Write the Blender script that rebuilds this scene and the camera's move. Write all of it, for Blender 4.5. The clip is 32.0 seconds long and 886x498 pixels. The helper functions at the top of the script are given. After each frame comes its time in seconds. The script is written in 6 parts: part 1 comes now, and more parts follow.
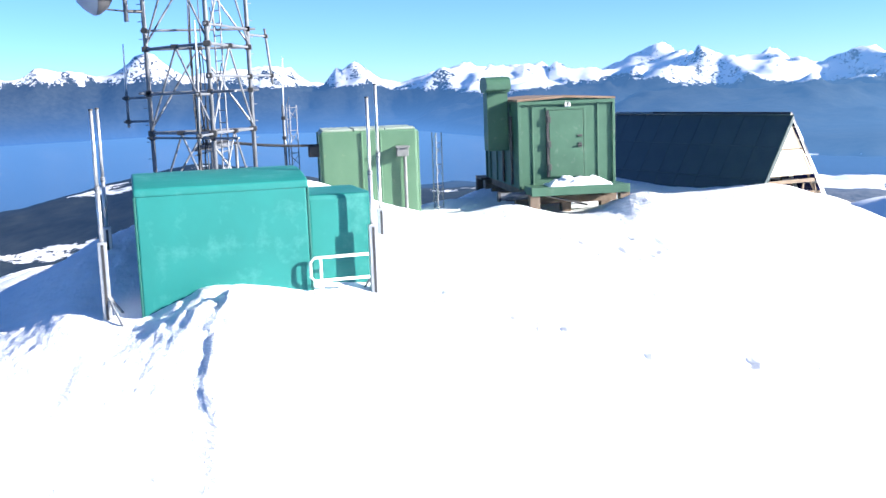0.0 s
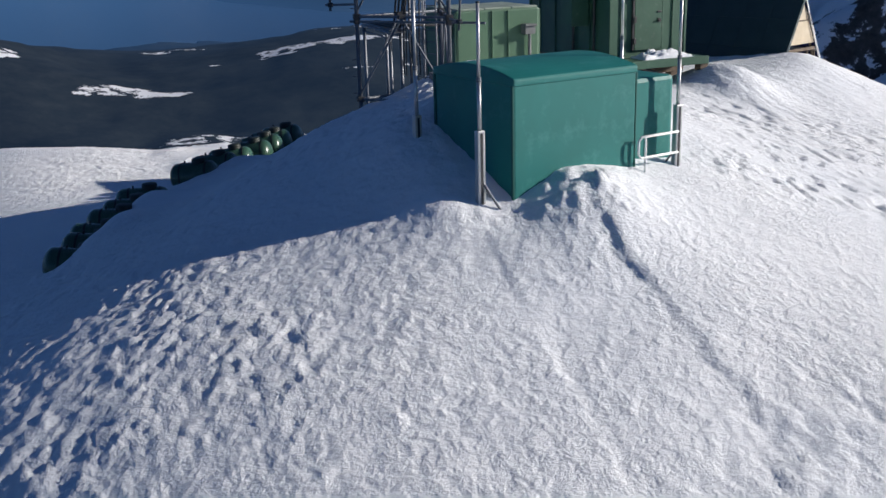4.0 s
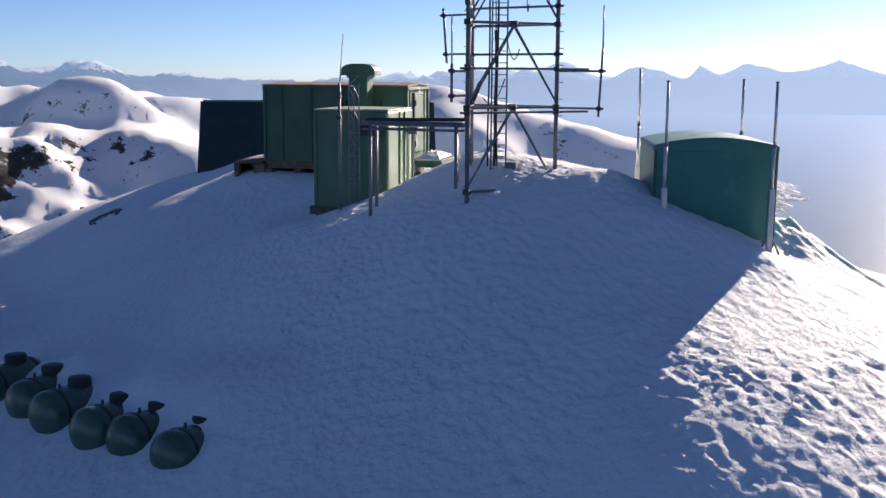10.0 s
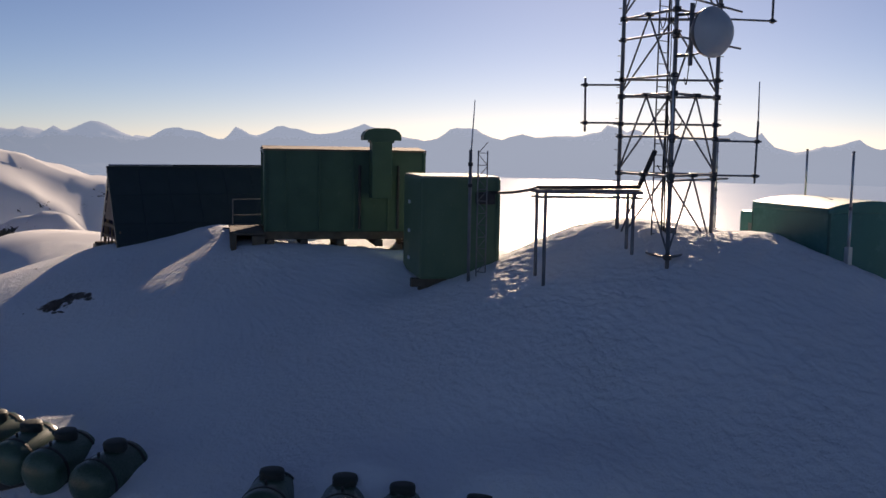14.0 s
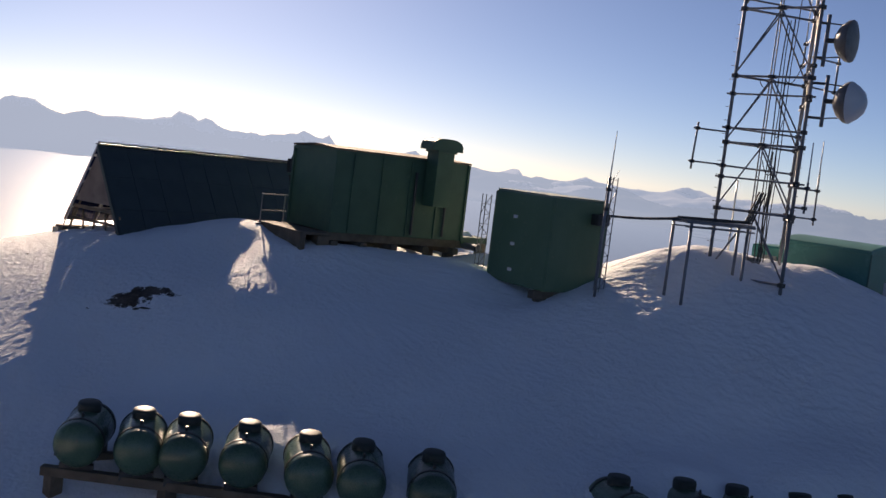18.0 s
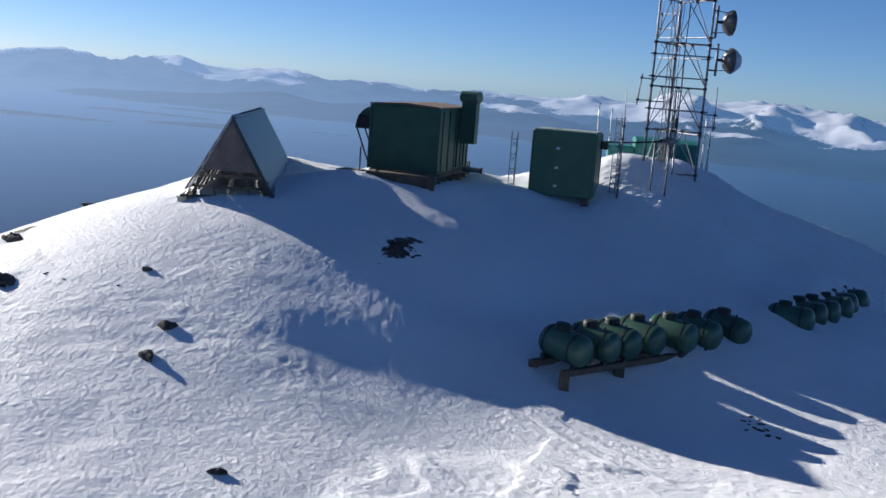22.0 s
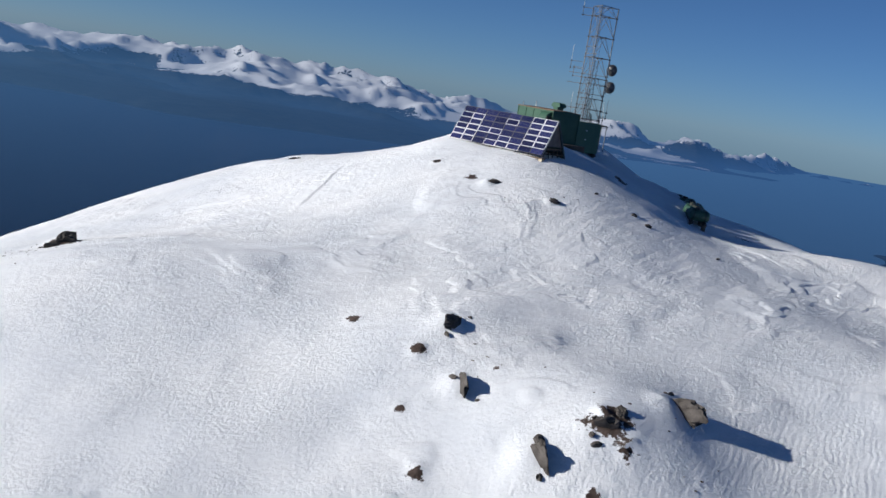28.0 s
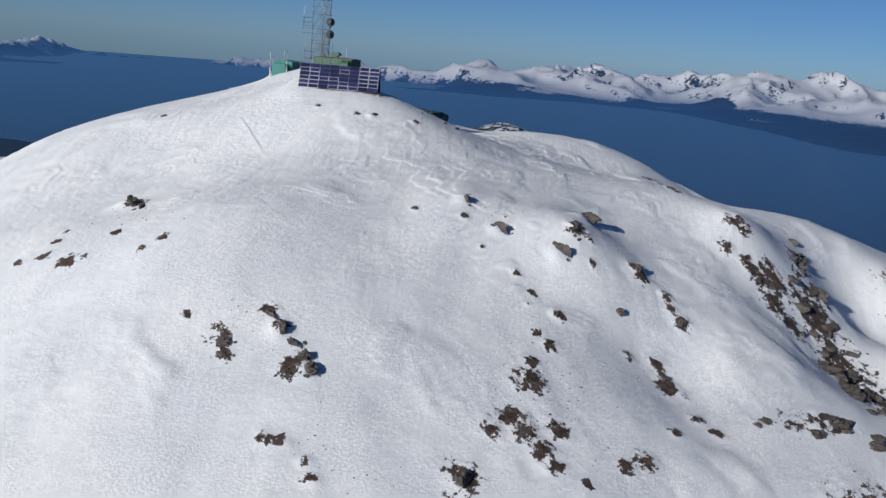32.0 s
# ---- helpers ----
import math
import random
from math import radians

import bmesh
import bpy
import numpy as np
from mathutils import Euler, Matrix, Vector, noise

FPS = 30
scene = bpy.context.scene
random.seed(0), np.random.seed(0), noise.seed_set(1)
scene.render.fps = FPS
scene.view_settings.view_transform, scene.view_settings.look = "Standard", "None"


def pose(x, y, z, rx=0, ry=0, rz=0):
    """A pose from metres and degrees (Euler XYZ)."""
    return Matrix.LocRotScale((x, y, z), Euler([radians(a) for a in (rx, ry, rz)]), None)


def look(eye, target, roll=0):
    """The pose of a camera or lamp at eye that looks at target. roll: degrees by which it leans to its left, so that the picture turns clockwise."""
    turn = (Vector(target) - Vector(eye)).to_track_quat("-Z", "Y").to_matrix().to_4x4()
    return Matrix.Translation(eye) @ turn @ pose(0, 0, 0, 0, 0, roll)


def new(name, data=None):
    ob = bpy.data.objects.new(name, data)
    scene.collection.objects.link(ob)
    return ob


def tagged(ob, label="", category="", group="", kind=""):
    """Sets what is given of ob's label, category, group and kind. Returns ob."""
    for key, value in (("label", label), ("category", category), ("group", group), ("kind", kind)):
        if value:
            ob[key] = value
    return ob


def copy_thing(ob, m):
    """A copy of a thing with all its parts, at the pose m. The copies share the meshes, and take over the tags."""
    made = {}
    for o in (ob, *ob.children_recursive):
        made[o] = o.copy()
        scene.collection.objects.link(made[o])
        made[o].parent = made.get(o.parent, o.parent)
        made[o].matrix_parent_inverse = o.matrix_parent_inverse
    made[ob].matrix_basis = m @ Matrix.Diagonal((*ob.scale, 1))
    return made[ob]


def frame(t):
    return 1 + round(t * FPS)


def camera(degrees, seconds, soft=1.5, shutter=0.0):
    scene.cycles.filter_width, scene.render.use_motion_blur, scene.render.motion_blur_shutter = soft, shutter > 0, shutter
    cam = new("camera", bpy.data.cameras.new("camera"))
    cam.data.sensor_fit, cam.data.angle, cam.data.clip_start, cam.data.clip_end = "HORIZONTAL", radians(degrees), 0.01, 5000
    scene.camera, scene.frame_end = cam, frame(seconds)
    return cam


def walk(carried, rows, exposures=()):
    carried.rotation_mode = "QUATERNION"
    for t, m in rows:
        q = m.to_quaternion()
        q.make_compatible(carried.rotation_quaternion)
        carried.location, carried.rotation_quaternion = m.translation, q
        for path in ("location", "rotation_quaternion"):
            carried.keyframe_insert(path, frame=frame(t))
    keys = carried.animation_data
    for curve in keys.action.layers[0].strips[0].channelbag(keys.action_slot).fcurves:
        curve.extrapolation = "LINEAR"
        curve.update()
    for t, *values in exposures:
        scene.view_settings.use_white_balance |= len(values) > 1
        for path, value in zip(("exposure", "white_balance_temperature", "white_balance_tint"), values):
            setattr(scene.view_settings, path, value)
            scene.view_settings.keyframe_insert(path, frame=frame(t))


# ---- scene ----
cam = camera(46.0, 32.0)
PATH = [
    (0, (-1.203, 1.155, -0.74), (-1.131, 3.131, -1.038), -2.1),
    (0.5, (-2.69, 1.143, -0.613), (-2.585, 3.117, -0.914), -1.4),
    (1, (-4.301, 1.117, -0.427), (-4.121, 3.079, -0.765), -2.3),
    (1.5, (-5.901, 1.206, -0.289), (-5.607, 3.155, -0.631), -1.2),
    (2, (-7.388, 1.298, -0.154), (-6.988, 3.215, -0.561), -0.6),
    (2.5, (-8.797, 0.948, 0.057), (-8.34, 2.833, -0.432), -0.7),
    (3, (-10.45, 1.367, 0.173), (-9.951, 3.233, -0.345), -0.6),
    (3.5, (-11.997, 1.549, 0.308), (-11.478, 3.41, -0.209), -0.2),
    (4, (-13.638, 1.693, 0.358), (-13.049, 3.516, -0.216), -1.6),
    (4.5, (-15.562, 1.546, 0.465), (-14.753, 3.292, -0.082), 0.9),
    (6.5, (-21.597, 7.161, -0.304), (-20.163, 8.515, -0.634), 0.8),
    (7, (-23.387, 8.501, -0.421), (-21.893, 9.778, -0.795), 0.7),
    (7.5, (-25.101, 10.104, -0.596), (-23.566, 11.319, -1.004), 1.3),
    (8, (-26.796, 11.936, -0.713), (-25.136, 12.952, -1.174), 0.4),
    (8.5, (-28.35, 13.829, -0.703), (-26.631, 14.765, -1.112), 1.6),
    (9, (-29.371, 15.58, -0.838), (-27.599, 16.464, -1.116), 0.8),
    (9.5, (-30.719, 17.682, -0.77), (-28.899, 18.459, -1.057), 0.2),
    (10, (-31.651, 19.628, -0.712), (-29.79, 20.282, -1.041), 0.3),
    (10.5, (-32.417, 21.798, -0.756), (-30.511, 22.318, -1.065), 0.9),
    (11, (-32.681, 23.925, -0.711), (-30.763, 24.379, -1.052), -0.0),
    (11.5, (-33.055, 26.061, -0.52), (-31.118, 26.396, -0.888), -1.2),
    (12, (-33.294, 28.255, -0.616), (-31.326, 28.412, -0.935), -0.1),
    (12.5, (-33.286, 30.325, -0.831), (-31.294, 30.332, -1.01), 0.0),
    (13, (-33.252, 32.13, -0.796), (-31.259, 32.092, -0.955), 0.6),
    (13.5, (-33.038, 34.07, -0.787), (-31.048, 33.958, -0.952), 0.6),
    (14, (-32.842, 35.783, -0.726), (-30.862, 35.585, -0.932), 1.0),
    (14.5, (-32.692, 37.687, -0.995), (-30.729, 37.435, -1.276), 2.2),
    (15, (-32.44, 39.367, -1.26), (-30.47, 39.124, -1.507), 1.5),
    (15.5, (-31.911, 40.742, -1.138), (-29.939, 40.451, -1.294), 2.1),
    (17.5, (-29.985, 49.157, -1.35), (-28.165, 48.333, -1.451), 4.9),
    (18, (-29.232, 51.569, -1.117), (-27.499, 50.585, -1.282), 6.9),
    (18.5, (-28.199, 54.309, -0.981), (-26.584, 53.146, -1.179), 7.2),
    (19, (-27.058, 57.257, -0.492), (-25.49, 56.032, -0.691), 6.9),
    (19.5, (-25.52, 60.54, -0.421), (-24.067, 59.183, -0.637), 7.3),
    (20, (-23.599, 63.966, -0.12), (-22.283, 62.482, -0.375), 6.9),
    (20.5, (-21.517, 67.372, 0.03), (-20.334, 65.783, -0.247), 6.0),
    (21, (-18.86, 71.06, 0.045), (-17.883, 69.336, -0.224), 5.4),
    (21.5, (-16.376, 74.652, 0.034), (-15.54, 72.858, -0.254), 4.7),
    (22, (-13.474, 78.562, 0.11), (-12.797, 76.708, -0.211), 4.4),
    (22.5, (-9.49, 82.142, -0.472), (-8.854, 80.27, -0.779), 5.8),
    (23, (-5.657, 85.95, -0.723), (-5.012, 84.082, -1.032), 4.6),
    (23.5, (-1.306, 89.741, -0.848), (-0.666, 87.869, -1.143), 4.6),
    (24, (3.176, 93.433, -0.892), (3.671, 91.513, -1.156), 5.9),
    (24.5, (7.979, 97.031, -1.051), (8.216, 95.063, -1.321), 7.8),
    (26.5, (32.169, 110.433, -1.024), (31.768, 108.499, -1.342), 5.5),
    (27, (38.755, 113.209, -0.83), (38.174, 111.327, -1.175), 6.8),
    (27.5, (45.679, 115.557, -0.682), (44.925, 113.741, -1.05), 7.8),
    (28, (53.028, 117.472, -0.324), (52.14, 115.706, -0.633), 9.2),
    (28.5, (60.791, 118.756, 0.033), (59.738, 117.079, -0.25), 9.9),
    (29, (69.191, 119.316, 0.551), (67.984, 117.75, 0.245), 10.5),
    (29.5, (77.693, 119.207, 0.911), (76.348, 117.765, 0.575), 10.5),
    (30, (86.983, 118.199, 1.161), (85.498, 116.911, 0.791), 8.7),
    (30.5, (96.103, 116.507, 1.263), (94.503, 115.376, 0.859), 8.1),
    (31, (105.191, 114.333, 1.01), (103.501, 113.347, 0.592), 7.3),
    (31.5, (113.984, 111.374, 1.076), (112.226, 110.52, 0.654), 6.0),
    (32, (122.691, 108.292, 1.108), (120.908, 107.466, 0.734), 4.6),
]
walk(cam, [(t, look(eye, target, roll)) for t, eye, target, roll in PATH],
     [(0.0, 2.0, 6100, 12), (0.5, 1.2, 6100, 12), (1.0, 0.62, 6200, 12), (2.0, 0.16, 6200, 12), (3.0, 0.12, 6200, 12), (7.0, 0.2, 6000, 14), (8.0, 0.25, 5900, 14), (9.0, 0.7, 6500, 14), (10.0, 0.98, 7100, 20), (11.0, 0.75, 7800, 30), (12.0, 0.65, 8100, 28), (13.0, 0.17, 8400, 22), (15.0, 0.45, 8600, 26),
      (18.0, 0.55, 8600, 24), (20.0, 0.8, 7900, 22), (21.0, 0.78, 7000, 16), (22.0, 0.65, 6200, 12), (23.0, 0.62, 6100, 10), (24.0, 0.28, 6200, 10), (27.0, 0.05, 6100, 10), (29.0, -0.02, 6000, 10), (30.0, -0.2, 6000, 10), (32.0, -0.28, 6000, 10)])

# ---- world, sun ----
SUN_AZ, SUN_EL = -104.5, 19.2          # azimuth in degrees to the left of +y, elevation
sun_dir = Vector((-math.sin(radians(SUN_AZ)) * math.cos(radians(SUN_EL)), math.cos(radians(SUN_AZ)) * math.cos(radians(SUN_EL)), math.sin(radians(SUN_EL))))
world = bpy.data.worlds.new("sky")
scene.world = world
world.use_nodes = True
wn = world.node_tree.nodes
sky = wn.new("ShaderNodeTexSky")
sky.sky_type, sky.sun_disc = "NISHITA", False
sky.sun_elevation, sky.sun_rotation = radians(SUN_EL), radians(-SUN_AZ)
sky.altitude, sky.air_density, sky.dust_density, sky.ozone_density = 2600, 0.75, 1.3, 6.0
wn["Background"].inputs[1].default_value = 0.062
world.node_tree.links.new(sky.outputs[0], wn["Background"].inputs[0])
sun_data = bpy.data.lights.new("sun", "SUN")
sun_data.energy, sun_data.angle, sun_data.color = 5.0, radians(0.53), (1.0, 0.93, 0.82)
sun = new("sun", sun_data)
sun.matrix_world = look((0, 0, 60), Vector((0, 0, 60)) - sun_dir)

# ---- materials ----


def material(name):
    m = bpy.data.materials.new(name)
    m.use_nodes = True
    return m, m.node_tree.nodes, m.node_tree.links, m.node_tree.nodes["Principled BSDF"]


def noise_node(n, l, scale, detail=4.0, rough=0.55, coords=None, vec="Object"):
    tc = coords or n.new("ShaderNodeTexCoord")
    t = n.new("ShaderNodeTexNoise")
    t.inputs["Scale"].default_value, t.inputs["Detail"].default_value, t.inputs["Roughness"].default_value = scale, detail, rough
    l.new(tc.outputs[vec], t.inputs["Vector"])
    return t


def ramp(n, l, src, stops):
    r = n.new("ShaderNodeValToRGB")
    e = r.color_ramp.elements
    while len(e) < len(stops):
        e.new(0.5)
    for el, (p, c) in zip(e, stops):
        el.position, el.color = p, (*c, 1) if len(c) == 3 else c
    l.new(src, r.inputs[0])
    return r


def bump(n, l, src, strength, dist, bsdf, chain=None):
    b = n.new("ShaderNodeBump")
    b.inputs["Strength"].default_value, b.inputs["Distance"].default_value = strength, dist
    l.new(src, b.inputs["Height"])
    if chain:
        l.new(chain.outputs[0], b.inputs["Normal"])
    l.new(b.outputs[0], bsdf.inputs["Normal"])
    return b


def surface(name, c1, c2, rough=0.6, metal=0.0, scale=3.0, fine=40.0, relief=0.15, dist=0.004, spots=None, per_object=0.0, wear=None):
    """Two-scale painted or natural surface: blend of c1 and c2, fine relief, optional pale or dark spots."""
    m, n, l, b = material(name)
    big = noise_node(n, l, scale, 5)
    r = ramp(n, l, big.outputs[0], [(0.32, c1), (0.68, c2)])
    out = r.outputs[0]
    if spots:
        colour, lo, hi, sc = spots
        sp = noise_node(n, l, sc, 6, 0.65)
        mask = ramp(n, l, sp.outputs[0], [(lo, (0, 0, 0)), (hi, (1, 1, 1))])
        mix = n.new("ShaderNodeMix")
        mix.data_type = "RGBA"
        l.new(mask.outputs[0], mix.inputs["Factor"])
        l.new(out, mix.inputs["A"])
        mix.inputs["B"].default_value = (*colour, 1)
        out = mix.outputs["Result"]
    if per_object:
        oi = n.new("ShaderNodeObjectInfo")
        mr = n.new("ShaderNodeMapRange")
        mr.inputs["To Min"].default_value, mr.inputs["To Max"].default_value = 1 - per_object, 1 + per_object
        l.new(oi.outputs["Random"], mr.inputs["Value"])
        hs = n.new("ShaderNodeHueSaturation")
        l.new(mr.outputs[0], hs.inputs["Value"])
        l.new(out, hs.inputs["Color"])
        out = hs.outputs[0]
    l.new(out, b.inputs["Base Color"])
    f = noise_node(n, l, fine, 6, 0.6)
    rr = n.new("ShaderNodeMapRange")
    rr.inputs["To Min"].default_value, rr.inputs["To Max"].default_value = max(0.05, rough - 0.12), min(1, rough + 0.12)
    l.new(f.outputs[0], rr.inputs["Value"])
    l.new(rr.outputs[0], b.inputs["Roughness"])
    b.inputs["Metallic"].default_value = metal
    bump(n, l, f.outputs[0], relief, dist, b)
    return m


M_GREEN = surface("hut_green_paint", (0.031, 0.090, 0.054), (0.043, 0.112, 0.068), 0.55, 0, 1.6, 55, 0.2, 0.004, ((0.08, 0.135, 0.095), 0.60, 0.74, 5))
M_SAGE = surface("sage_fibreglass", (0.066, 0.142, 0.080), (0.084, 0.168, 0.098), 0.5, 0, 1.2, 45, 0.15, 0.003, ((0.14, 0.20, 0.12), 0.62, 0.75, 4))
M_TEAL = surface("teal_fibreglass", (0.009, 0.140, 0.124), (0.013, 0.170, 0.152), 0.5, 0, 0.9, 50, 0.15, 0.003, ((0.05, 0.225, 0.205), 0.54, 0.74, 1.6))
M_TEALTRIM = surface("teal_trim", (0.008, 0.085, 0.068), (0.011, 0.105, 0.085), 0.5, 0, 2, 50, 0.1, 0.003)
M_DARKGREEN = surface("dark_green_roofing", (0.024, 0.042, 0.044), (0.034, 0.056, 0.056), 0.34, 0, 1.2, 30, 0.3, 0.006, ((0.03, 0.05, 0.045), 0.62, 0.72, 7))
M_RUST = surface("rusty_roof", (0.145, 0.090, 0.055), (0.215, 0.150, 0.100), 0.8, 0, 2.2, 30, 0.3, 0.006, ((0.09, 0.12, 0.08), 0.58, 0.68, 4))
M_SAGEROOF = surface("frosted_sage_roof", (0.20, 0.26, 0.19), (0.34, 0.38, 0.33), 0.6, 0, 2.2, 30, 0.3, 0.005)
M_STEEL = surface("galvanised_steel", (0.15, 0.16, 0.175), (0.22, 0.23, 0.25), 0.52, 0.45, 4, 60, 0.15, 0.002, ((0.13, 0.10, 0.075), 0.66, 0.76, 6))
M_ALU = surface("aluminium_tube", (0.50, 0.50, 0.49), (0.60, 0.60, 0.59), 0.38, 0.75, 3, 60, 0.1, 0.002)
M_DARKSTEEL = surface("dark_fittings", (0.045, 0.045, 0.048), (0.075, 0.072, 0.070), 0.5, 0.5, 6, 60, 0.2, 0.002)
M_CABLE = surface("black_cable", (0.018, 0.018, 0.019), (0.030, 0.030, 0.032), 0.55, 0, 6, 60, 0.1, 0.001)
M_DISH = surface("grey_radome", (0.50, 0.51, 0.53), (0.58, 0.59, 0.60), 0.5, 0, 2, 40, 0.1, 0.002)
M_DISHBACK = surface("dish_back_metal", (0.10, 0.10, 0.105), (0.16, 0.16, 0.165), 0.45, 0.6, 3, 40, 0.1, 0.002)
M_WHIP = surface("white_fibreglass_whip", (0.62, 0.63, 0.64), (0.72, 0.72, 0.72), 0.5, 0, 3, 40, 0.1, 0.001)
M_PLY = surface("weathered_plywood", (0.50, 0.41, 0.28), (0.62, 0.53, 0.39), 0.75, 0, 2.0, 25, 0.35, 0.004, ((0.38, 0.33, 0.26), 0.60, 0.72, 3))
# darker copy of the plywood: the north end's shade is in the colour
M_PLYSHADE = surface("shade_toned_plywood", (0.13, 0.105, 0.095), (0.20, 0.165, 0.15), 0.8, 0, 2.0, 25, 0.35, 0.004, ((0.09, 0.075, 0.07), 0.58, 0.72, 3))
M_WOOD = surface("weathered_timber", (0.095, 0.070, 0.050), (0.165, 0.125, 0.090), 0.85, 0, 3, 26, 0.6, 0.008, per_object=0.25)
M_TANK = surface("dark_green_tank_paint", (0.034, 0.082, 0.054), (0.048, 0.106, 0.072), 0.28, 0, 2.0, 50, 0.15, 0.002, ((0.10, 0.085, 0.06), 0.64, 0.72, 6), per_object=0.2)
M_TANKLID = surface("dull_tank_cover", (0.014, 0.022, 0.018), (0.024, 0.034, 0.028), 0.6, 0, 3, 50, 0.2, 0.002)
M_TANKBAND = surface("tank_band", (0.016, 0.018, 0.018), (0.028, 0.03, 0.03), 0.5, 0.2, 4, 50, 0.15, 0.002)
M_CELL = None
M_FRAME = surface("anodised_panel_frame", (0.62, 0.62, 0.62), (0.74, 0.74, 0.75), 0.4, 0.5, 5, 50, 0.1, 0.001)
M_FRAMEDARK = surface("dark_panel_frame", (0.06, 0.06, 0.07), (0.09, 0.09, 0.10), 0.45, 0.4, 5, 50, 0.1, 0.001)
M_WHITE = surface("white_sign_plate", (0.72, 0.72, 0.70), (0.80, 0.80, 0.79), 0.5, 0, 5, 50, 0.1, 0.001)
M_GREY = surface("grey_vent_box", (0.15, 0.155, 0.15), (0.21, 0.215, 0.21), 0.55, 0.3, 4, 50, 0.1, 0.002)


def make_cell():
    """Blue silicon cells behind glass: a fine grid of pale lines."""
    m, n, l, b = material("solar_cells")
    tc = n.new("ShaderNodeTexCoord")
    br = n.new("ShaderNodeTexBrick")
    br.offset, br.squash = 0.0, 1.0
    br.inputs["Scale"].default_value = 1.0
    for k, v in (("Brick Width", 0.155), ("Row Height", 0.155), ("Mortar Size", 0.004)):
        br.inputs[k].default_value = v
    br.inputs["Color1"].default_value, br.inputs["Color2"].default_value = (0.016, 0.020, 0.075, 1), (0.022, 0.026, 0.095, 1)
    br.inputs["Mortar"].default_value = (0.10, 0.11, 0.16, 1)
    l.new(tc.outputs["Object"], br.inputs["Vector"])
    oi = n.new("ShaderNodeObjectInfo")
    hs = n.new("ShaderNodeHueSaturation")
    mr = n.new("ShaderNodeMapRange")
    mr.inputs["To Min"].default_value, mr.inputs["To Max"].default_value = 0.6, 1.35
    l.new(oi.outputs["Random"], mr.inputs["Value"])
    l.new(mr.outputs[0], hs.inputs["Value"])
    l.new(br.outputs["Color"], hs.inputs["Color"])
    l.new(hs.outputs[0], b.inputs["Base Color"])
    b.inputs["Roughness"].default_value = 0.16
    f = noise_node(n, l, 9, 3)
    bump(n, l, f.outputs[0], 0.03, 0.002, b)
    return m


M_CELL = make_cell()


def make_rock(name, c1, c2, snow=0.55):
    """Dark lichen-streaked rock with snow caught on its upward faces."""
    m, n, l, b = material(name)
    big = noise_node(n, l, 1.3, 8, 0.65)
    r = ramp(n, l, big.outputs[0], [(0.35, c1), (0.65, c2)])
    geo = n.new("ShaderNodeNewGeometry")
    sep = n.new("ShaderNodeSeparateXYZ")
    l.new(geo.outputs["Normal"], sep.inputs[0])
    f = noise_node(n, l, 3.5, 6, 0.65)
    add = n.new("ShaderNodeMath")
    add.operation = "MULTIPLY_ADD"
    l.new(f.outputs[0], add.inputs[0])
    add.inputs[1].default_value = 0.9
    l.new(sep.outputs["Z"], add.inputs[2])
    mask = ramp(n, l, add.outputs[0], [(0.80 + snow * 0.5, (0, 0, 0)), (0.86 + snow * 0.5, (1, 1, 1))])
    mix = n.new("ShaderNodeMix")
    mix.data_type = "RGBA"
    l.new(mask.outputs[0], mix.inputs["Factor"])
    l.new(r.outputs[0], mix.inputs["A"])
    mix.inputs["B"].default_value = (0.82, 0.84, 0.87, 1)
    l.new(mix.outputs["Result"], b.inputs["Base Color"])
    b.inputs["Roughness"].default_value = 0.9
    g = noise_node(n, l, 7, 8, 0.7)
    bump(n, l, g.outputs[0], 0.8, 0.06, b)
    return m


M_ROCK = make_rock("lichen_rock", (0.036, 0.030, 0.026), (0.120, 0.105, 0.094), 0.50)
M_HEATH = make_rock("bare_heath", (0.038, 0.026, 0.018), (0.095, 0.066, 0.048), 0.9)


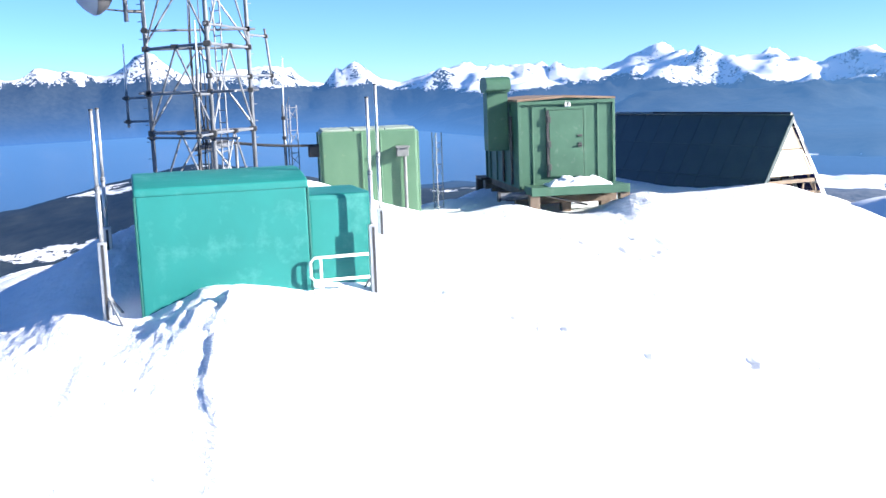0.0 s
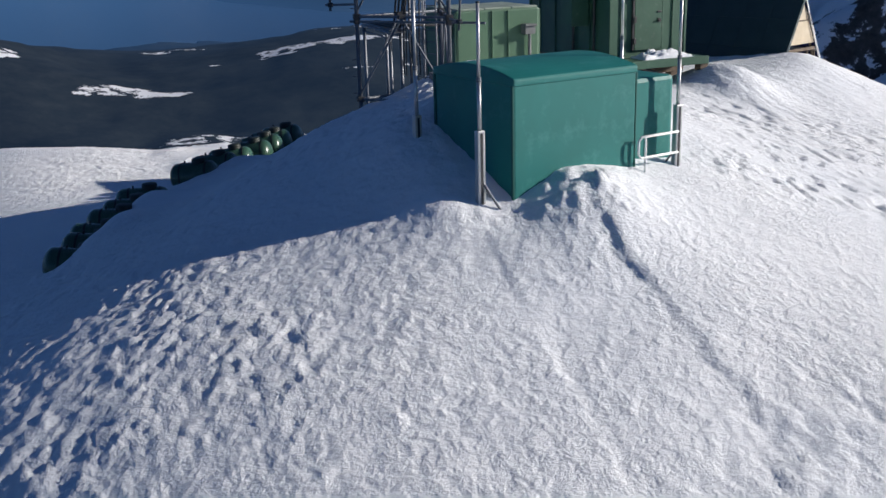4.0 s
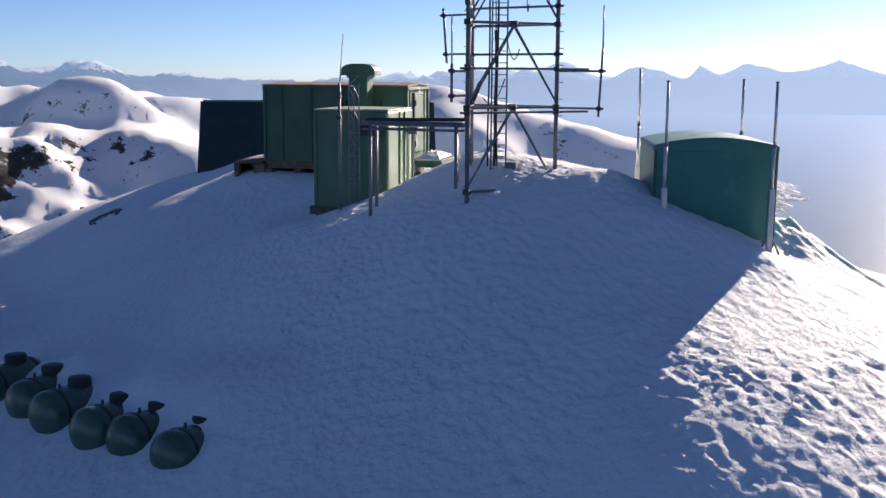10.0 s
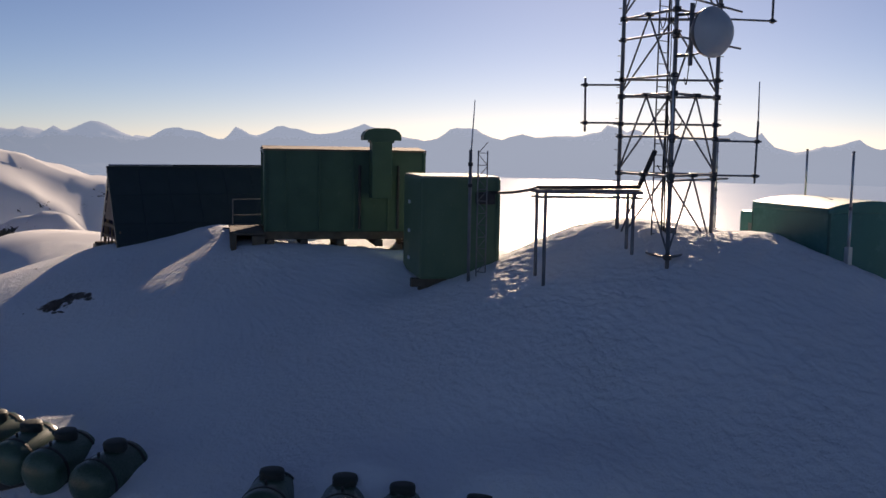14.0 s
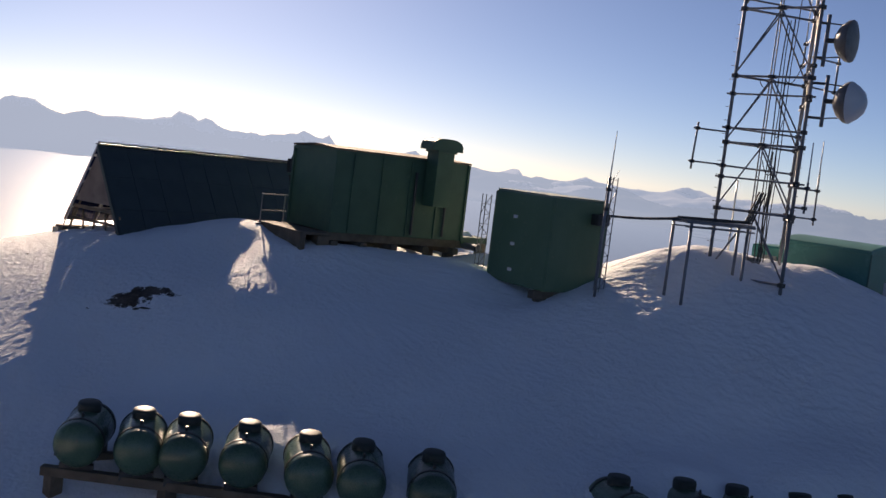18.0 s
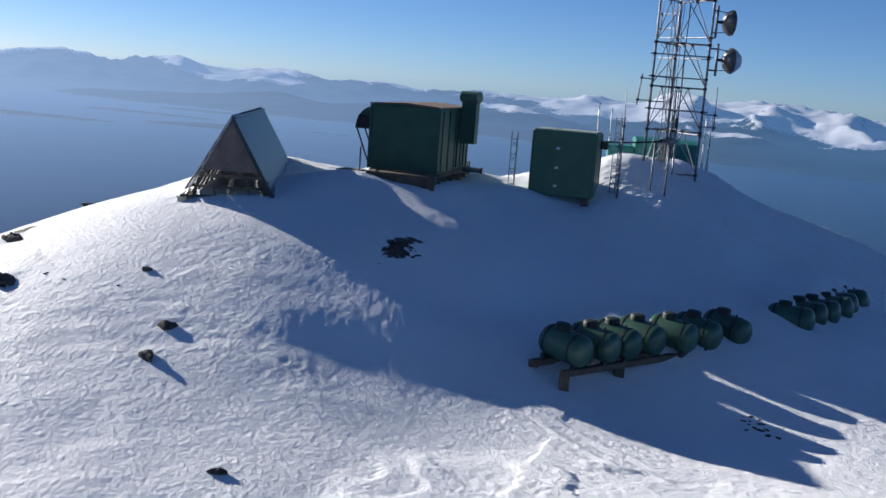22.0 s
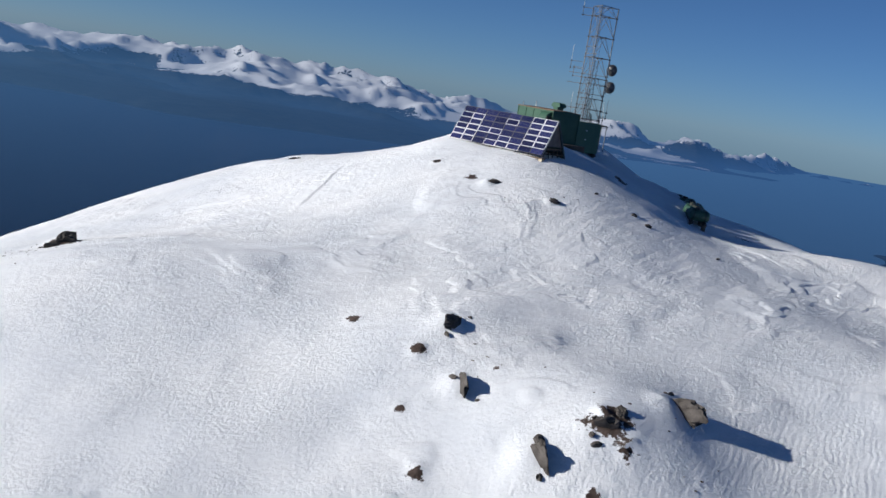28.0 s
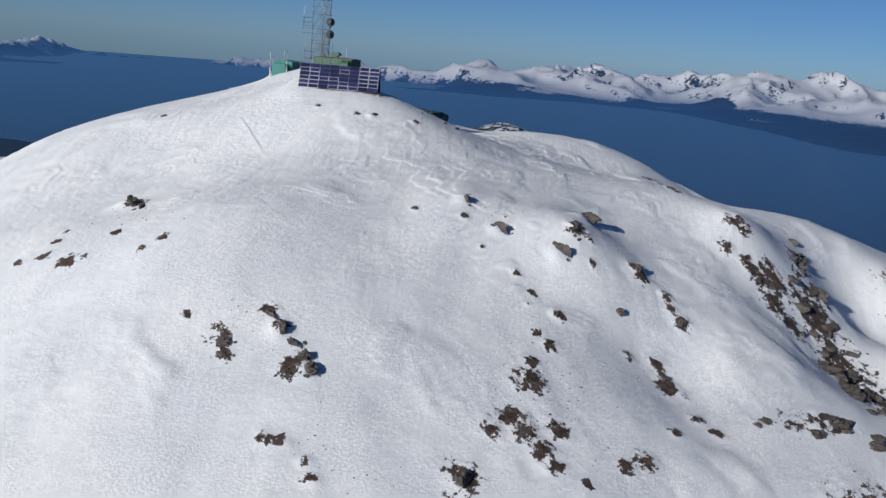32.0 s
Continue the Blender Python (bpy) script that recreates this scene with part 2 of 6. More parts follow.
def make_snow():
    """Wind-packed snow: grain, crust ripples, broad soft variation; rock where the attribute says so."""
    m, n, l, b = material("wind_packed_snow")
    tc = n.new("ShaderNodeTexCoord")
    big = noise_node(n, l, 0.12, 5, 0.5, tc)
    col = ramp(n, l, big.outputs[0], [(0.3, (0.76, 0.785, 0.82)), (0.7, (0.89, 0.895, 0.90))])
    at = n.new("ShaderNodeAttribute")
    at.attribute_name = "bare"
    rn = noise_node(n, l, 0.95, 10, 0.72, tc)
    ragged = n.new("ShaderNodeMath")
    ragged.operation = "MULTIPLY_ADD"
    ragged.inputs[1].default_value, ragged.inputs[2].default_value = 2.2, -0.6
    l.new(rn.outputs[0], ragged.inputs[0])
    add = n.new("ShaderNodeMath")
    add.operation = "ADD"
    l.new(at.outputs["Fac"], add.inputs[0])
    l.new(ragged.outputs[0], add.inputs[1])
    mask = ramp(n, l, add.outputs[0], [(0.95, (0, 0, 0)), (1.0, (1, 1, 1))])
    rc = noise_node(n, l, 1.7, 8, 0.7, tc)
    rcol = ramp(n, l, rc.outputs[0], [(0.35, (0.040, 0.028, 0.023)), (0.68, (0.135, 0.100, 0.084))])
    mix = n.new("ShaderNodeMix")
    mix.data_type = "RGBA"
    l.new(mask.outputs[0], mix.inputs["Factor"])
    l.new(col.outputs[0], mix.inputs["A"])
    l.new(rcol.outputs[0], mix.inputs["B"])
    l.new(mix.outputs["Result"], b.inputs["Base Color"])
    b.inputs["Roughness"].default_value = 0.70
    b.inputs["Specular IOR Level"].default_value = 0.14
    # wind ripples run along the prevailing wind
    mp = n.new("ShaderNodeMapping")
    mp.inputs["Rotation"].default_value[2] = radians(28)
    mp.inputs["Scale"].default_value = (1.0, 1.7, 1.0)
    l.new(tc.outputs["Object"], mp.inputs[0])
    rip = n.new("ShaderNodeTexNoise")
    rip.inputs["Scale"].default_value, rip.inputs["Detail"].default_value, rip.inputs["Roughness"].default_value = 1.3, 4, 0.5
    l.new(mp.outputs[0], rip.inputs["Vector"])
    pn = noise_node(n, l, 0.16, 4, 0.6, tc)
    pm = ramp(n, l, pn.outputs[0], [(0.36, (0.30, 0.30, 0.30)), (0.60, (1, 1, 1))])
    mul = n.new("ShaderNodeMath")
    mul.operation = "MULTIPLY"
    l.new(rip.outputs[0], mul.inputs[0])
    l.new(pm.outputs[0], mul.inputs[1])
    b1 = bump(n, l, mul.outputs[0], 0.4, 0.10, b)
    gr = noise_node(n, l, 4.6, 6, 0.66, tc)
    mul2 = n.new("ShaderNodeMath")
    mul2.operation = "MULTIPLY"
    l.new(gr.outputs[0], mul2.inputs[0])
    l.new(pm.outputs[0], mul2.inputs[1])
    b2 = bump(n, l, mul2.outputs[0], 1.0, 0.09, b, b1)
    # fine parallel ripples on the leeward slope
    rp = n.new("ShaderNodeAttribute")
    rp.attribute_name = "ripple"
    wv = n.new("ShaderNodeTexWave")
    for k, v in (("Scale", 0.8), ("Distortion", 8.0), ("Detail", 4.0), ("Detail Scale", 0.8)):
        wv.inputs[k].default_value = v
    wm = n.new("ShaderNodeMapping")
    wm.inputs["Rotation"].default_value[2] = radians(48)
    l.new(tc.outputs["Object"], wm.inputs[0])
    l.new(wm.outputs[0], wv.inputs["Vector"])
    mul3 = n.new("ShaderNodeMath")
    mul3.operation = "MULTIPLY"
    l.new(wv.outputs["Fac"], mul3.inputs[0])
    l.new(rp.outputs["Fac"], mul3.inputs[1])
    b3 = bump(n, l, mul3.outputs[0], 0.5, 0.020, b, b2)
    # brittle crust
    cr = noise_node(n, l, 4.2, 5, 0.6, tc)
    cr.noise_type = "RIDGED_MULTIFRACTAL"
    cm = noise_node(n, l, 0.21, 3, 0.55, tc)
    ca = n.new("ShaderNodeAttribute")
    ca.attribute_name = "crust"
    cadd = n.new("ShaderNodeMath")
    cadd.operation = "ADD"
    l.new(cm.outputs[0], cadd.inputs[0])
    l.new(ca.outputs["Fac"], cadd.inputs[1])
    cmask = ramp(n, l, cadd.outputs[0], [(0.48, (0, 0, 0)), (0.66, (1, 1, 1))])
    mul4 = n.new("ShaderNodeMath")
    mul4.operation = "MULTIPLY"
    l.new(cr.outputs[0], mul4.inputs[0])
    l.new(cmask.outputs[0], mul4.inputs[1])
    bump(n, l, mul4.outputs[0], 1.0, 0.030, b, b3)
    return m


M_SNOW = make_snow()


def make_drift():
    m, n, l, b = material("heaped_snow")
    b.inputs["Base Color"].default_value = (0.85, 0.865, 0.89, 1)
    f = noise_node(n, l, 6, 7, 0.6)
    c = ramp(n, l, f.outputs[0], [(0.3, (0.80, 0.82, 0.85)), (0.7, (0.87, 0.88, 0.89))])
    l.new(c.outputs[0], b.inputs["Base Color"])
    b.inputs["Roughness"].default_value = 0.65
    bump(n, l, f.outputs[0], 0.7, 0.05, b)
    return m


M_DRIFT = make_drift()


def make_backdrop():
    """Far land: forest, snow above the tree line, rock ribs, with haze painted over it as glow."""
    m, n, l, b = material("far_land")
    tc = n.new("ShaderNodeTexCoord")
    at = n.new("ShaderNodeAttribute")
    at.attribute_name = "snow"
    f = noise_node(n, l, 0.012, 10, 0.68, tc)
    f2 = noise_node(n, l, 0.085, 7, 0.7, tc)
    wide = n.new("ShaderNodeMath")
    wide.operation = "MULTIPLY"
    l.new(f.outputs[0], wide.inputs[0])
    wide.inputs[1].default_value = 0.6
    both = n.new("ShaderNodeMath")
    both.operation = "MULTIPLY_ADD"
    l.new(f2.outputs[0], both.inputs[0])
    both.inputs[1].default_value = 1.2
    l.new(wide.outputs[0], both.inputs[2])
    sub = n.new("ShaderNodeMath")
    sub.operation = "SUBTRACT"
    l.new(both.outputs[0], sub.inputs[0])
    sub.inputs[1].default_value = 0.4
    add = n.new("ShaderNodeMath")
    add.operation = "ADD"
    l.new(at.outputs["Fac"], add.inputs[0])
    l.new(sub.outputs[0], add.inputs[1])
    mask = ramp(n, l, add.outputs[0], [(0.96, (0, 0, 0)), (1.06, (1, 1, 1))])
    fo = noise_node(n, l, 0.05, 8, 0.7, tc)
    forest = ramp(n, l, fo.outputs[0], [(0.3, (0.010, 0.014, 0.016)), (0.7, (0.030, 0.035, 0.034))])
    mix = n.new("ShaderNodeMix")
    mix.data_type = "RGBA"
    l.new(mask.outputs[0], mix.inputs["Factor"])
    stone = ramp(n, l, f2.outputs[0], [(0.35, (0.045, 0.042, 0.040)), (0.65, (0.130, 0.118, 0.108))])
    ra = n.new("ShaderNodeAttribute")
    ra.attribute_name = "stone"
    bare = n.new("ShaderNodeMix")
    bare.data_type = "RGBA"
    l.new(ra.outputs["Fac"], bare.inputs["Factor"])
    l.new(forest.outputs[0], bare.inputs["A"])
    l.new(stone.outputs[0], bare.inputs["B"])
    l.new(bare.outputs["Result"], mix.inputs["A"])
    mix.inputs["B"].default_value = (0.80, 0.81, 0.83, 1)
    l.new(mix.outputs["Result"], b.inputs["Base Color"])
    b.inputs["Roughness"].default_value = 0.9
    b.inputs["Specular IOR Level"].default_value = 0.05
    g = noise_node(n, l, 0.0085, 9, 0.55, tc)
    g.noise_type = "RIDGED_MULTIFRACTAL"
    g.inputs["Lacunarity"].default_value = 2.1
    bump(n, l, g.outputs[0], 0.85, 16.0, b)
    # haze is painted on: emission mixed over the land by distance and height
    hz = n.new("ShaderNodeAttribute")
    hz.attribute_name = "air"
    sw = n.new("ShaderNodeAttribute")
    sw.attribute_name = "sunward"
    hc = ramp(n, l, sw.outputs["Fac"], HAZE_TINT)
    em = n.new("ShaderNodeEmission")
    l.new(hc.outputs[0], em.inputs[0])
    em.inputs[1].default_value = HAZE_GLOW
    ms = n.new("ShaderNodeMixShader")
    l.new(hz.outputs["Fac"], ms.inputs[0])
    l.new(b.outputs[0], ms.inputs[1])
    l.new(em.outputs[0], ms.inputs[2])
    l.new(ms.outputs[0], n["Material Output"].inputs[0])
    return m


# colours and strength of the surface glow that stands for haze
HAZE_TINT = [(0.0, (0.040, 0.116, 0.306)), (0.36, (0.09, 0.212, 0.412)), (0.65, (0.24, 0.38, 0.61)), (1.0, (0.38, 0.54, 0.80))]
HAZE_GLOW = 0.70
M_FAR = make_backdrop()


def make_sea():
    m, n, l, b = material("sea_water")
    tc = n.new("ShaderNodeTexCoord")
    f = noise_node(n, l, 0.02, 6, 0.6, tc)
    c = ramp(n, l, f.outputs[0], [(0.3, (0.010, 0.022, 0.050)), (0.7, (0.014, 0.030, 0.062))])
    l.new(c.outputs[0], b.inputs["Base Color"])
    b.inputs["Roughness"].default_value = 0.30
    b.inputs["IOR"].default_value = 1.33
    g = noise_node(n, l, 0.35, 6, 0.65, tc)
    bump(n, l, g.outputs[0], 0.5, 0.6, b)
    # painted haze again: emission laid over the water, more with distance
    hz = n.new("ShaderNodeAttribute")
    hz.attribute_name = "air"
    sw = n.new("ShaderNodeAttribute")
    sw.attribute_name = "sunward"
    hc = ramp(n, l, sw.outputs["Fac"], HAZE_TINT)
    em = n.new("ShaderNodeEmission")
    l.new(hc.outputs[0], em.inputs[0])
    em.inputs[1].default_value = HAZE_GLOW
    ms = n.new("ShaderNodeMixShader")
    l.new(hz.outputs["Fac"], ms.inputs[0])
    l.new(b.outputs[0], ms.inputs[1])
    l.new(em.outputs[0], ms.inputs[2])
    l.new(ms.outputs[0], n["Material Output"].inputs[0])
    return m


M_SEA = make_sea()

# ---- ground: one polar sheet from the summit to the horizon ----
SEA = -130.0
CX, CY = 3.0, 40.0


def lattice(ix, iy, seed):
    h = (ix.astype(np.int64) * 374761393 + iy.astype(np.int64) * 668265263 + seed * 974634777) & 0xFFFFFFFF
    h = ((h ^ (h >> 13)) * 1274126177) & 0xFFFFFFFF
    return ((h ^ (h >> 16)) & 0xFFFF) / 65535.0


def vnoise(x, y, seed=0):
    ix, iy = np.floor(x), np.floor(y)
    fx, fy = x - ix, y - iy
    u, v = fx * fx * fx * (fx * (fx * 6 - 15) + 10), fy * fy * fy * (fy * (fy * 6 - 15) + 10)
    a, b = lattice(ix, iy, seed), lattice(ix + 1, iy, seed)
    c, d = lattice(ix, iy + 1, seed), lattice(ix + 1, iy + 1, seed)
    return (a + (b - a) * u) * (1 - v) + (c + (d - c) * u) * v


def fbm(x, y, octaves=4, seed=0, gain=0.5):
    s, a, t = 0.0, 1.0, 0.0
    for o in range(octaves):
        s = s + a * (vnoise(x * 2 ** o + 17.3 * o, y * 2 ** o - 9.1 * o, seed + o) - 0.5)
        t += a
        a *= gain
    return s / t * 2


def ridged(x, y, octaves=5, seed=0):
    s, a, t = 0.0, 1.0, 0.0
    for o in range(octaves):
        s = s + a * (1 - np.abs(2 * vnoise(x * 2 ** o + 5.7 * o, y * 2 ** o + 3.3 * o, seed + o) - 1))
        t += a
        a *= 0.52
    return s / t


def alpine(x, y, octaves=7, seed=0):
    """Sharp crests whose detail follows the crests, as on bare mountain ranges."""
    s, a, t, w = 0.0, 1.0, 0.0, 1.0
    for o in range(octaves):
        n = (1 - np.abs(2 * vnoise(x * 2 ** o + 5.7 * o, y * 2 ** o + 3.3 * o, seed + o) - 1)) ** 2 * w
        s = s + a * n
        w = np.clip(n * 1.8, 0.25, 1)
        t += a
        a *= 0.52
    return s / t


def step(e0, e1, v):
    t = np.clip((v - e0) / (e1 - e0), 0, 1)
    return t * t * (3 - 2 * t)


def bell(x, y, px, py, s, a):
    return a * np.exp(-((x - px) ** 2 + (y - py) ** 2) / (2 * s * s))


def summit(x, y):
    """The snow dome: a rounded cone, steeper to the north-east, with the drifts and hollows round the huts."""
    dx, dy = x - 1.82, y - 30.06
    d, ph = np.hypot(dx, dy), np.arctan2(dy, dx)
    k = 0.630 + 0.048 * np.cos(ph) - 0.129 * np.sin(ph) + 0.053 * np.cos(2 * ph) - 0.025 * np.sin(2 * ph) - 0.106 * np.cos(3 * ph) - 0.044 * np.sin(3 * ph)
    z = -4.66 - k * (np.sqrt(d * d + 40.56 ** 2) - 40.56)
    z = z + bell(x, y, -6.9, 47.6, 7, -2.46) + bell(x, y, -15.5, 104, 6, -6.5) + bell(x, y, -5.6, 25.8, 4.5, 2.18) + bell(x, y, 2.7, 103, 7, -4.6)
    z = z + bell(x, y, -27, 95, 12, 2.6) + bell(x, y, 20.8, 75.9, 4.5, 2.95) + bell(x, y, -25, 60, 12, -3.1) + bell(x, y, 9.2, 45.1, 7, 1.79)
    z = z + bell(x, y, -4.2, 88.5, 4, 2.4) + bell(x, y, 0, 5, 7, -1.86) + bell(x, y, 4.6, 59.1, 4.5, -1.42) + bell(x, y, 27.8, 89, 5, -1.9)
    z = z + bell(x, y, -8.8, 78.2, 7, 1.54) + bell(x, y, -14.3, 34.2, 4.5, -1.04) + bell(x, y, 25.1, 65.4, 4.5, 1.37) + bell(x, y, 43.7, 40.8, 7, -0.95)
    z = z + bell(x, y, 11.4, 21.7, 7, -1.24) + bell(x, y, 29.5, 3.8, 12, 1.02) + bell(x, y, -10.1, 18.8, 3, 0.45) + bell(x, y, -10.2, 20.5, 1.8, -0.10) + bell(x, y, -15.2, 20.8, 3.6, 1.05) + bell(x, y, 12.4, 35.2, 2.5, 0.7) + bell(x, y, -12, 68, 7, -1.76) + bell(x, y, -20, 60, 7, 1.71) + bell(x, y, -28, 66, 8, 4.13) + bell(x, y, -36, 74, 9, -2.02) + bell(x, y, -14, 56, 6, 0.78) + bell(x, y, -5, 60, 5, -0.55) + bell(x, y, -16, 80, 7, -0.6) + bell(x, y, 4.6, 59.1, 4.5, 0.7) + bell(x, y, 9, 64, 6, 0.3) + bell(x, y, -23, 83, 6, -1.5) + bell(x, y, -10.5, 20, 2.6, -0.15) + bell(x, y, -18.2, 20.8, 2.2, 0.13) + bell(x, y, -15.6, 22.7, 1.6, -0.10) + bell(x, y, -10.8, 46.6, 3.2, -0.30) + bell(x, y, -15.0, 47.5, 4.0, -0.34) + bell(x, y, -1.0, 52.3, 1.7, -0.13) + bell(x, y, -1.6, 48.8, 1.3, 0.16)
    z = z + bell(x, y, 30, 30, 8, -1.11) + bell(x, y, 40, 35, 9, -1.95) + bell(x, y, 48, 45, 9, 2.59) + bell(x, y, 30, 45, 7, -0.99) + bell(x, y, 38, 52, 8, 0.95) + bell(x, y, 22, 40, 7, -0.2) + bell(x, y, 0.5, 42.2, 2.6, 0.55)
    z = z + 11.5 * np.exp(-((x + 84) / 16) ** 2 / 2 - ((y - 87) / 25) ** 2 / 2)
    return z


# skyline elevation in degrees, by azimuth to the left of +y
SKYLINE = ((-179, -0.1), (-174, 0.15), (-167, -0.5), (-158, -0.58), (-153, -0.37), (-147, -0.1), (-138, -0.02), (-130, -0.12), (-125, -0.2), (-117, 0.0), (-110, 0.3), (-105, 0.5), (-96, 0.2), (-89, 0.5), (-82, 0.1),
           (-76, 0.45), (-70, 0.05), (-59, -0.25), (-53, 0.28), (-47, 0.6), (-44, 0.85), (-33, 0.9), (-27, 1.3), (-22, 1.15), (-18, 1.35), (-14.3, 2.05), (-11, 0.95), (-7, 1.4), (-3, 1.3), (0, 0.8), (8, 1.65),
           (17, 1.65), (45, 1.0), (75, 0.3), (92, 0.0), (98, 0.2), (103.5, -0.5), (107, -0.3), (113, -0.65), (119, -1.3), (125, -1.2), (131, -1.85), (137, -1.1), (145, -0.72), (152, -0.75), (158, -0.18), (164, 0.08), (172, -0.2), (177, -0.35))
# crest height of the eastern ridge, by azimuth
RIDGE = ((-100, -140), (-86, -75), (-82.2, -57), (-80, -46), (-77.5, -36), (-75, -32), (-72, -26), (-69, -14), (-67.5, -9), (-65, -22), (-62, -40), (-58, -62), (-50, -140), (90, -140))
# crest elevation of the eastern hills in degrees, by azimuth
HILLS = ((-100, -8.0), (-91, -6.0), (-86, -4.8), (-83, -3.8), (-79.7, -2.9), (-76.8, -2.2), (-73.5, -1.2), (-71, -0.55), (-68.6, -0.28), (-66.3, -0.95), (-64.8, -1.6), (-63.5, -1.75), (-61, -1.85), (-58.8, -1.5), (-55.7, -1.2), (-53.3, -0.7),
         (-52, -0.12), (-50.5, -0.4), (-48.5, -0.8), (-46.5, -0.7), (-44, -0.33), (-41.8, -0.15), (-39.5, -1.3), (-37.6, -2.1), (-34.5, -3.6), (-32.1, -4.7), (-29.7, -5.3), (-27.3, -6.1), (-25.8, -6.4), (-22, -7.6), (-18, -9.5))
# where the far shore begins, by azimuth
SHORE = ((-175, 2100), (-160, 2500), (-148, 2900), (-135, 3500), (-118, 3900), (-85, 3900), (-60, 3400), (-40, 2100), (-25, 1700), (-12, 2000), (-6, 2600), (0, 3700), (14, 4000), (25, 3500),
         (60, 2000), (92, 2100), (104, 3100), (122, 3300), (142, 3000), (154, 2100), (170, 1850))
# tree line elevation in degrees, by azimuth
TREELINE = ((-178, -2.1), (-165, -1.6), (-150, -1.2), (-125, -0.9), (-90, -0.2), (-60, -0.3), (-47, 0.1), (-41, -0.3), (-32, -0.4), (-27, 0.0), (-21, -0.2), (-15, -0.1), (-12, 0.4), (-8, 0.0), (-5, -0.3), (0, 0.2), (13, 0.85), (20, 0.9), (60, -0.3), (92, -2.2),
            (99, -2.4), (102, -2.1), (105, -2.6), (112, -2.5), (118, -2.5), (127, -2.5), (134, -1.9), (140, -2.2), (152, -2.5), (161, -2.3), (166, -2.4), (171, -1.9), (177, -2.5))


def around(table, az):
    a = np.array([p[0] for p in table], float)
    v = np.array([p[1] for p in table], float)
    return np.interp(az, np.r_[a[-1] - 360, a, a[0] + 360], np.r_[v[-1], v, v[0]])


def sector(az, lo, hi, soft):
    return step(lo - soft, lo + soft, az) * (1 - step(hi - soft, hi + soft, az))


# lift of the far ranges, by azimuth, that brings their crests to the skyline
CREST = [np.array([-180.0, 180.0]), np.array([0.0, 0.0])]
RISE = [np.array([-180.0, 180.0]), np.array([0.0, 0.0])]


def terrain(x, y):
    """Height of the ground, how much rock shows, and the snow cover of the far land."""
    r = np.hypot(x - CX, y - CY)
    az = np.degrees(np.arctan2(-(x - CX), y - CY))
    near = summit(x, y)
    # flank below the dome, falling to the sea or to the eastern high ground
    east = step(-112, -72, az) * (1 - step(-36, -20, az))
    edge = summit(CX + (x - CX) * np.minimum(1, 118 / np.maximum(r, 1)), CY + (y - CY) * np.minimum(1, 118 / np.maximum(r, 1)))
    flank = edge - np.maximum(r - 118, 0) * 0.60 + 14 * fbm(x / 130, y / 130, 5, 3) * step(110, 220, r)
    z = np.where(r < 118, near, flank)
    # eastern snow hills
    rough = ridged(x / 240, y / 240, 6, 11) - 0.55
    fine_r = ridged(x / 75, y / 75, 5, 13) - 0.55
    hill = -62 + 46 * rough * step(150, 500, r) + 16 * fine_r * step(150, 400, r)
    # azimuth, distance, spread across and along the view, top
    for haz, hr, hs, hd, top in ((-39.6, 760, 70, 90, -7), (-46, 740, 75, 90, -11), (-51.4, 700, 38, 60, -3), (-34, 980, 120, 90, -4), (-57, 900, 110, 80, -22), (-64, 640, 60, 45, -40), (-53, 560, 70, 45, -42)):
        ca, sa = math.cos(radians(haz)), math.sin(radians(haz))
        dx, dy = x - (CX - sa * hr), y - (CY + ca * hr)
        across, along = dx * ca + dy * sa, -dx * sa + dy * ca
        q = np.exp(-(across / hs) ** 2 / 2 - (along / np.where(along < 0, hd * 0.55, hd * 1.8)) ** 2 / 2)
        if haz < -60:
            q = np.exp(-1.15 * np.sqrt((across / (1.25 * hs)) ** 2 / 2 + (along / np.where(along < 0, hd * 0.75, hd * 1.8)) ** 2 / 2 + 0.002))
        hill = np.maximum(hill, -62 + (top + 62) * q + (30 * rough + 12 * fine_r) * (0.25 + 0.75 * (1 - q)))
    # a rock wall below the north-eastern hills
    wall = sector(az, -57, -24, 4) * step(470, 570, r + 55 * fbm(x / 90, y / 90, 5, 15))
    hill = np.where(az > -61, np.maximum(hill - 26 * (1 - wall) * sector(az, -60, -20, 4), (-36 - 62 * (1 - wall)) + 9 * fine_r + (r - 560) * 0.02), hill)
    hill = hill + 7 * np.maximum(alpine(x / 95, y / 95, 4, 47) - 0.30, 0) * step(330, 450, r)
    hill = hill - np.maximum(r - 1250, 0) * 0.25 - 38 * sector(az, -84, -62.5, 3)
    z = np.maximum(z, np.where(east > 0.01, SEA - 60 + (hill - SEA + 60) * east, SEA - 60))
    # long ridge in the east: steep shaded face towards the summit, gentle back
    crest = around(RIDGE, az) + 7 * fbm(x / 75, y / 75, 5, 75)
    slope = np.where(r < 700, 0.56, 0.10) * np.abs(r - 700)
    ridge = crest - slope + 14 * (alpine(x / 95, y / 95, 5, 76) - 0.38) * (0.35 + 0.65 * step(5, 60, slope))
    spur = -52 - 4.5 * np.abs(az + 75) - 0.5 * np.abs(r - 560 - 6 * (az + 75))
    ridge = np.maximum(ridge, np.where(np.abs(az + 75) < 6, spur, SEA - 60))
    ridge = np.where((az > -100) & (az < -52) & (r > 430) & (r < 1250), ridge, SEA - 60)
    on_ridge = (ridge > z) & (ridge > SEA - 20)
    z = np.maximum(z, ridge)
    z = np.where(r > 430, z + np.interp(az, RISE[0], RISE[1]) * step(430, 600, r) * (1 - step(1350, 1600, r)), z)
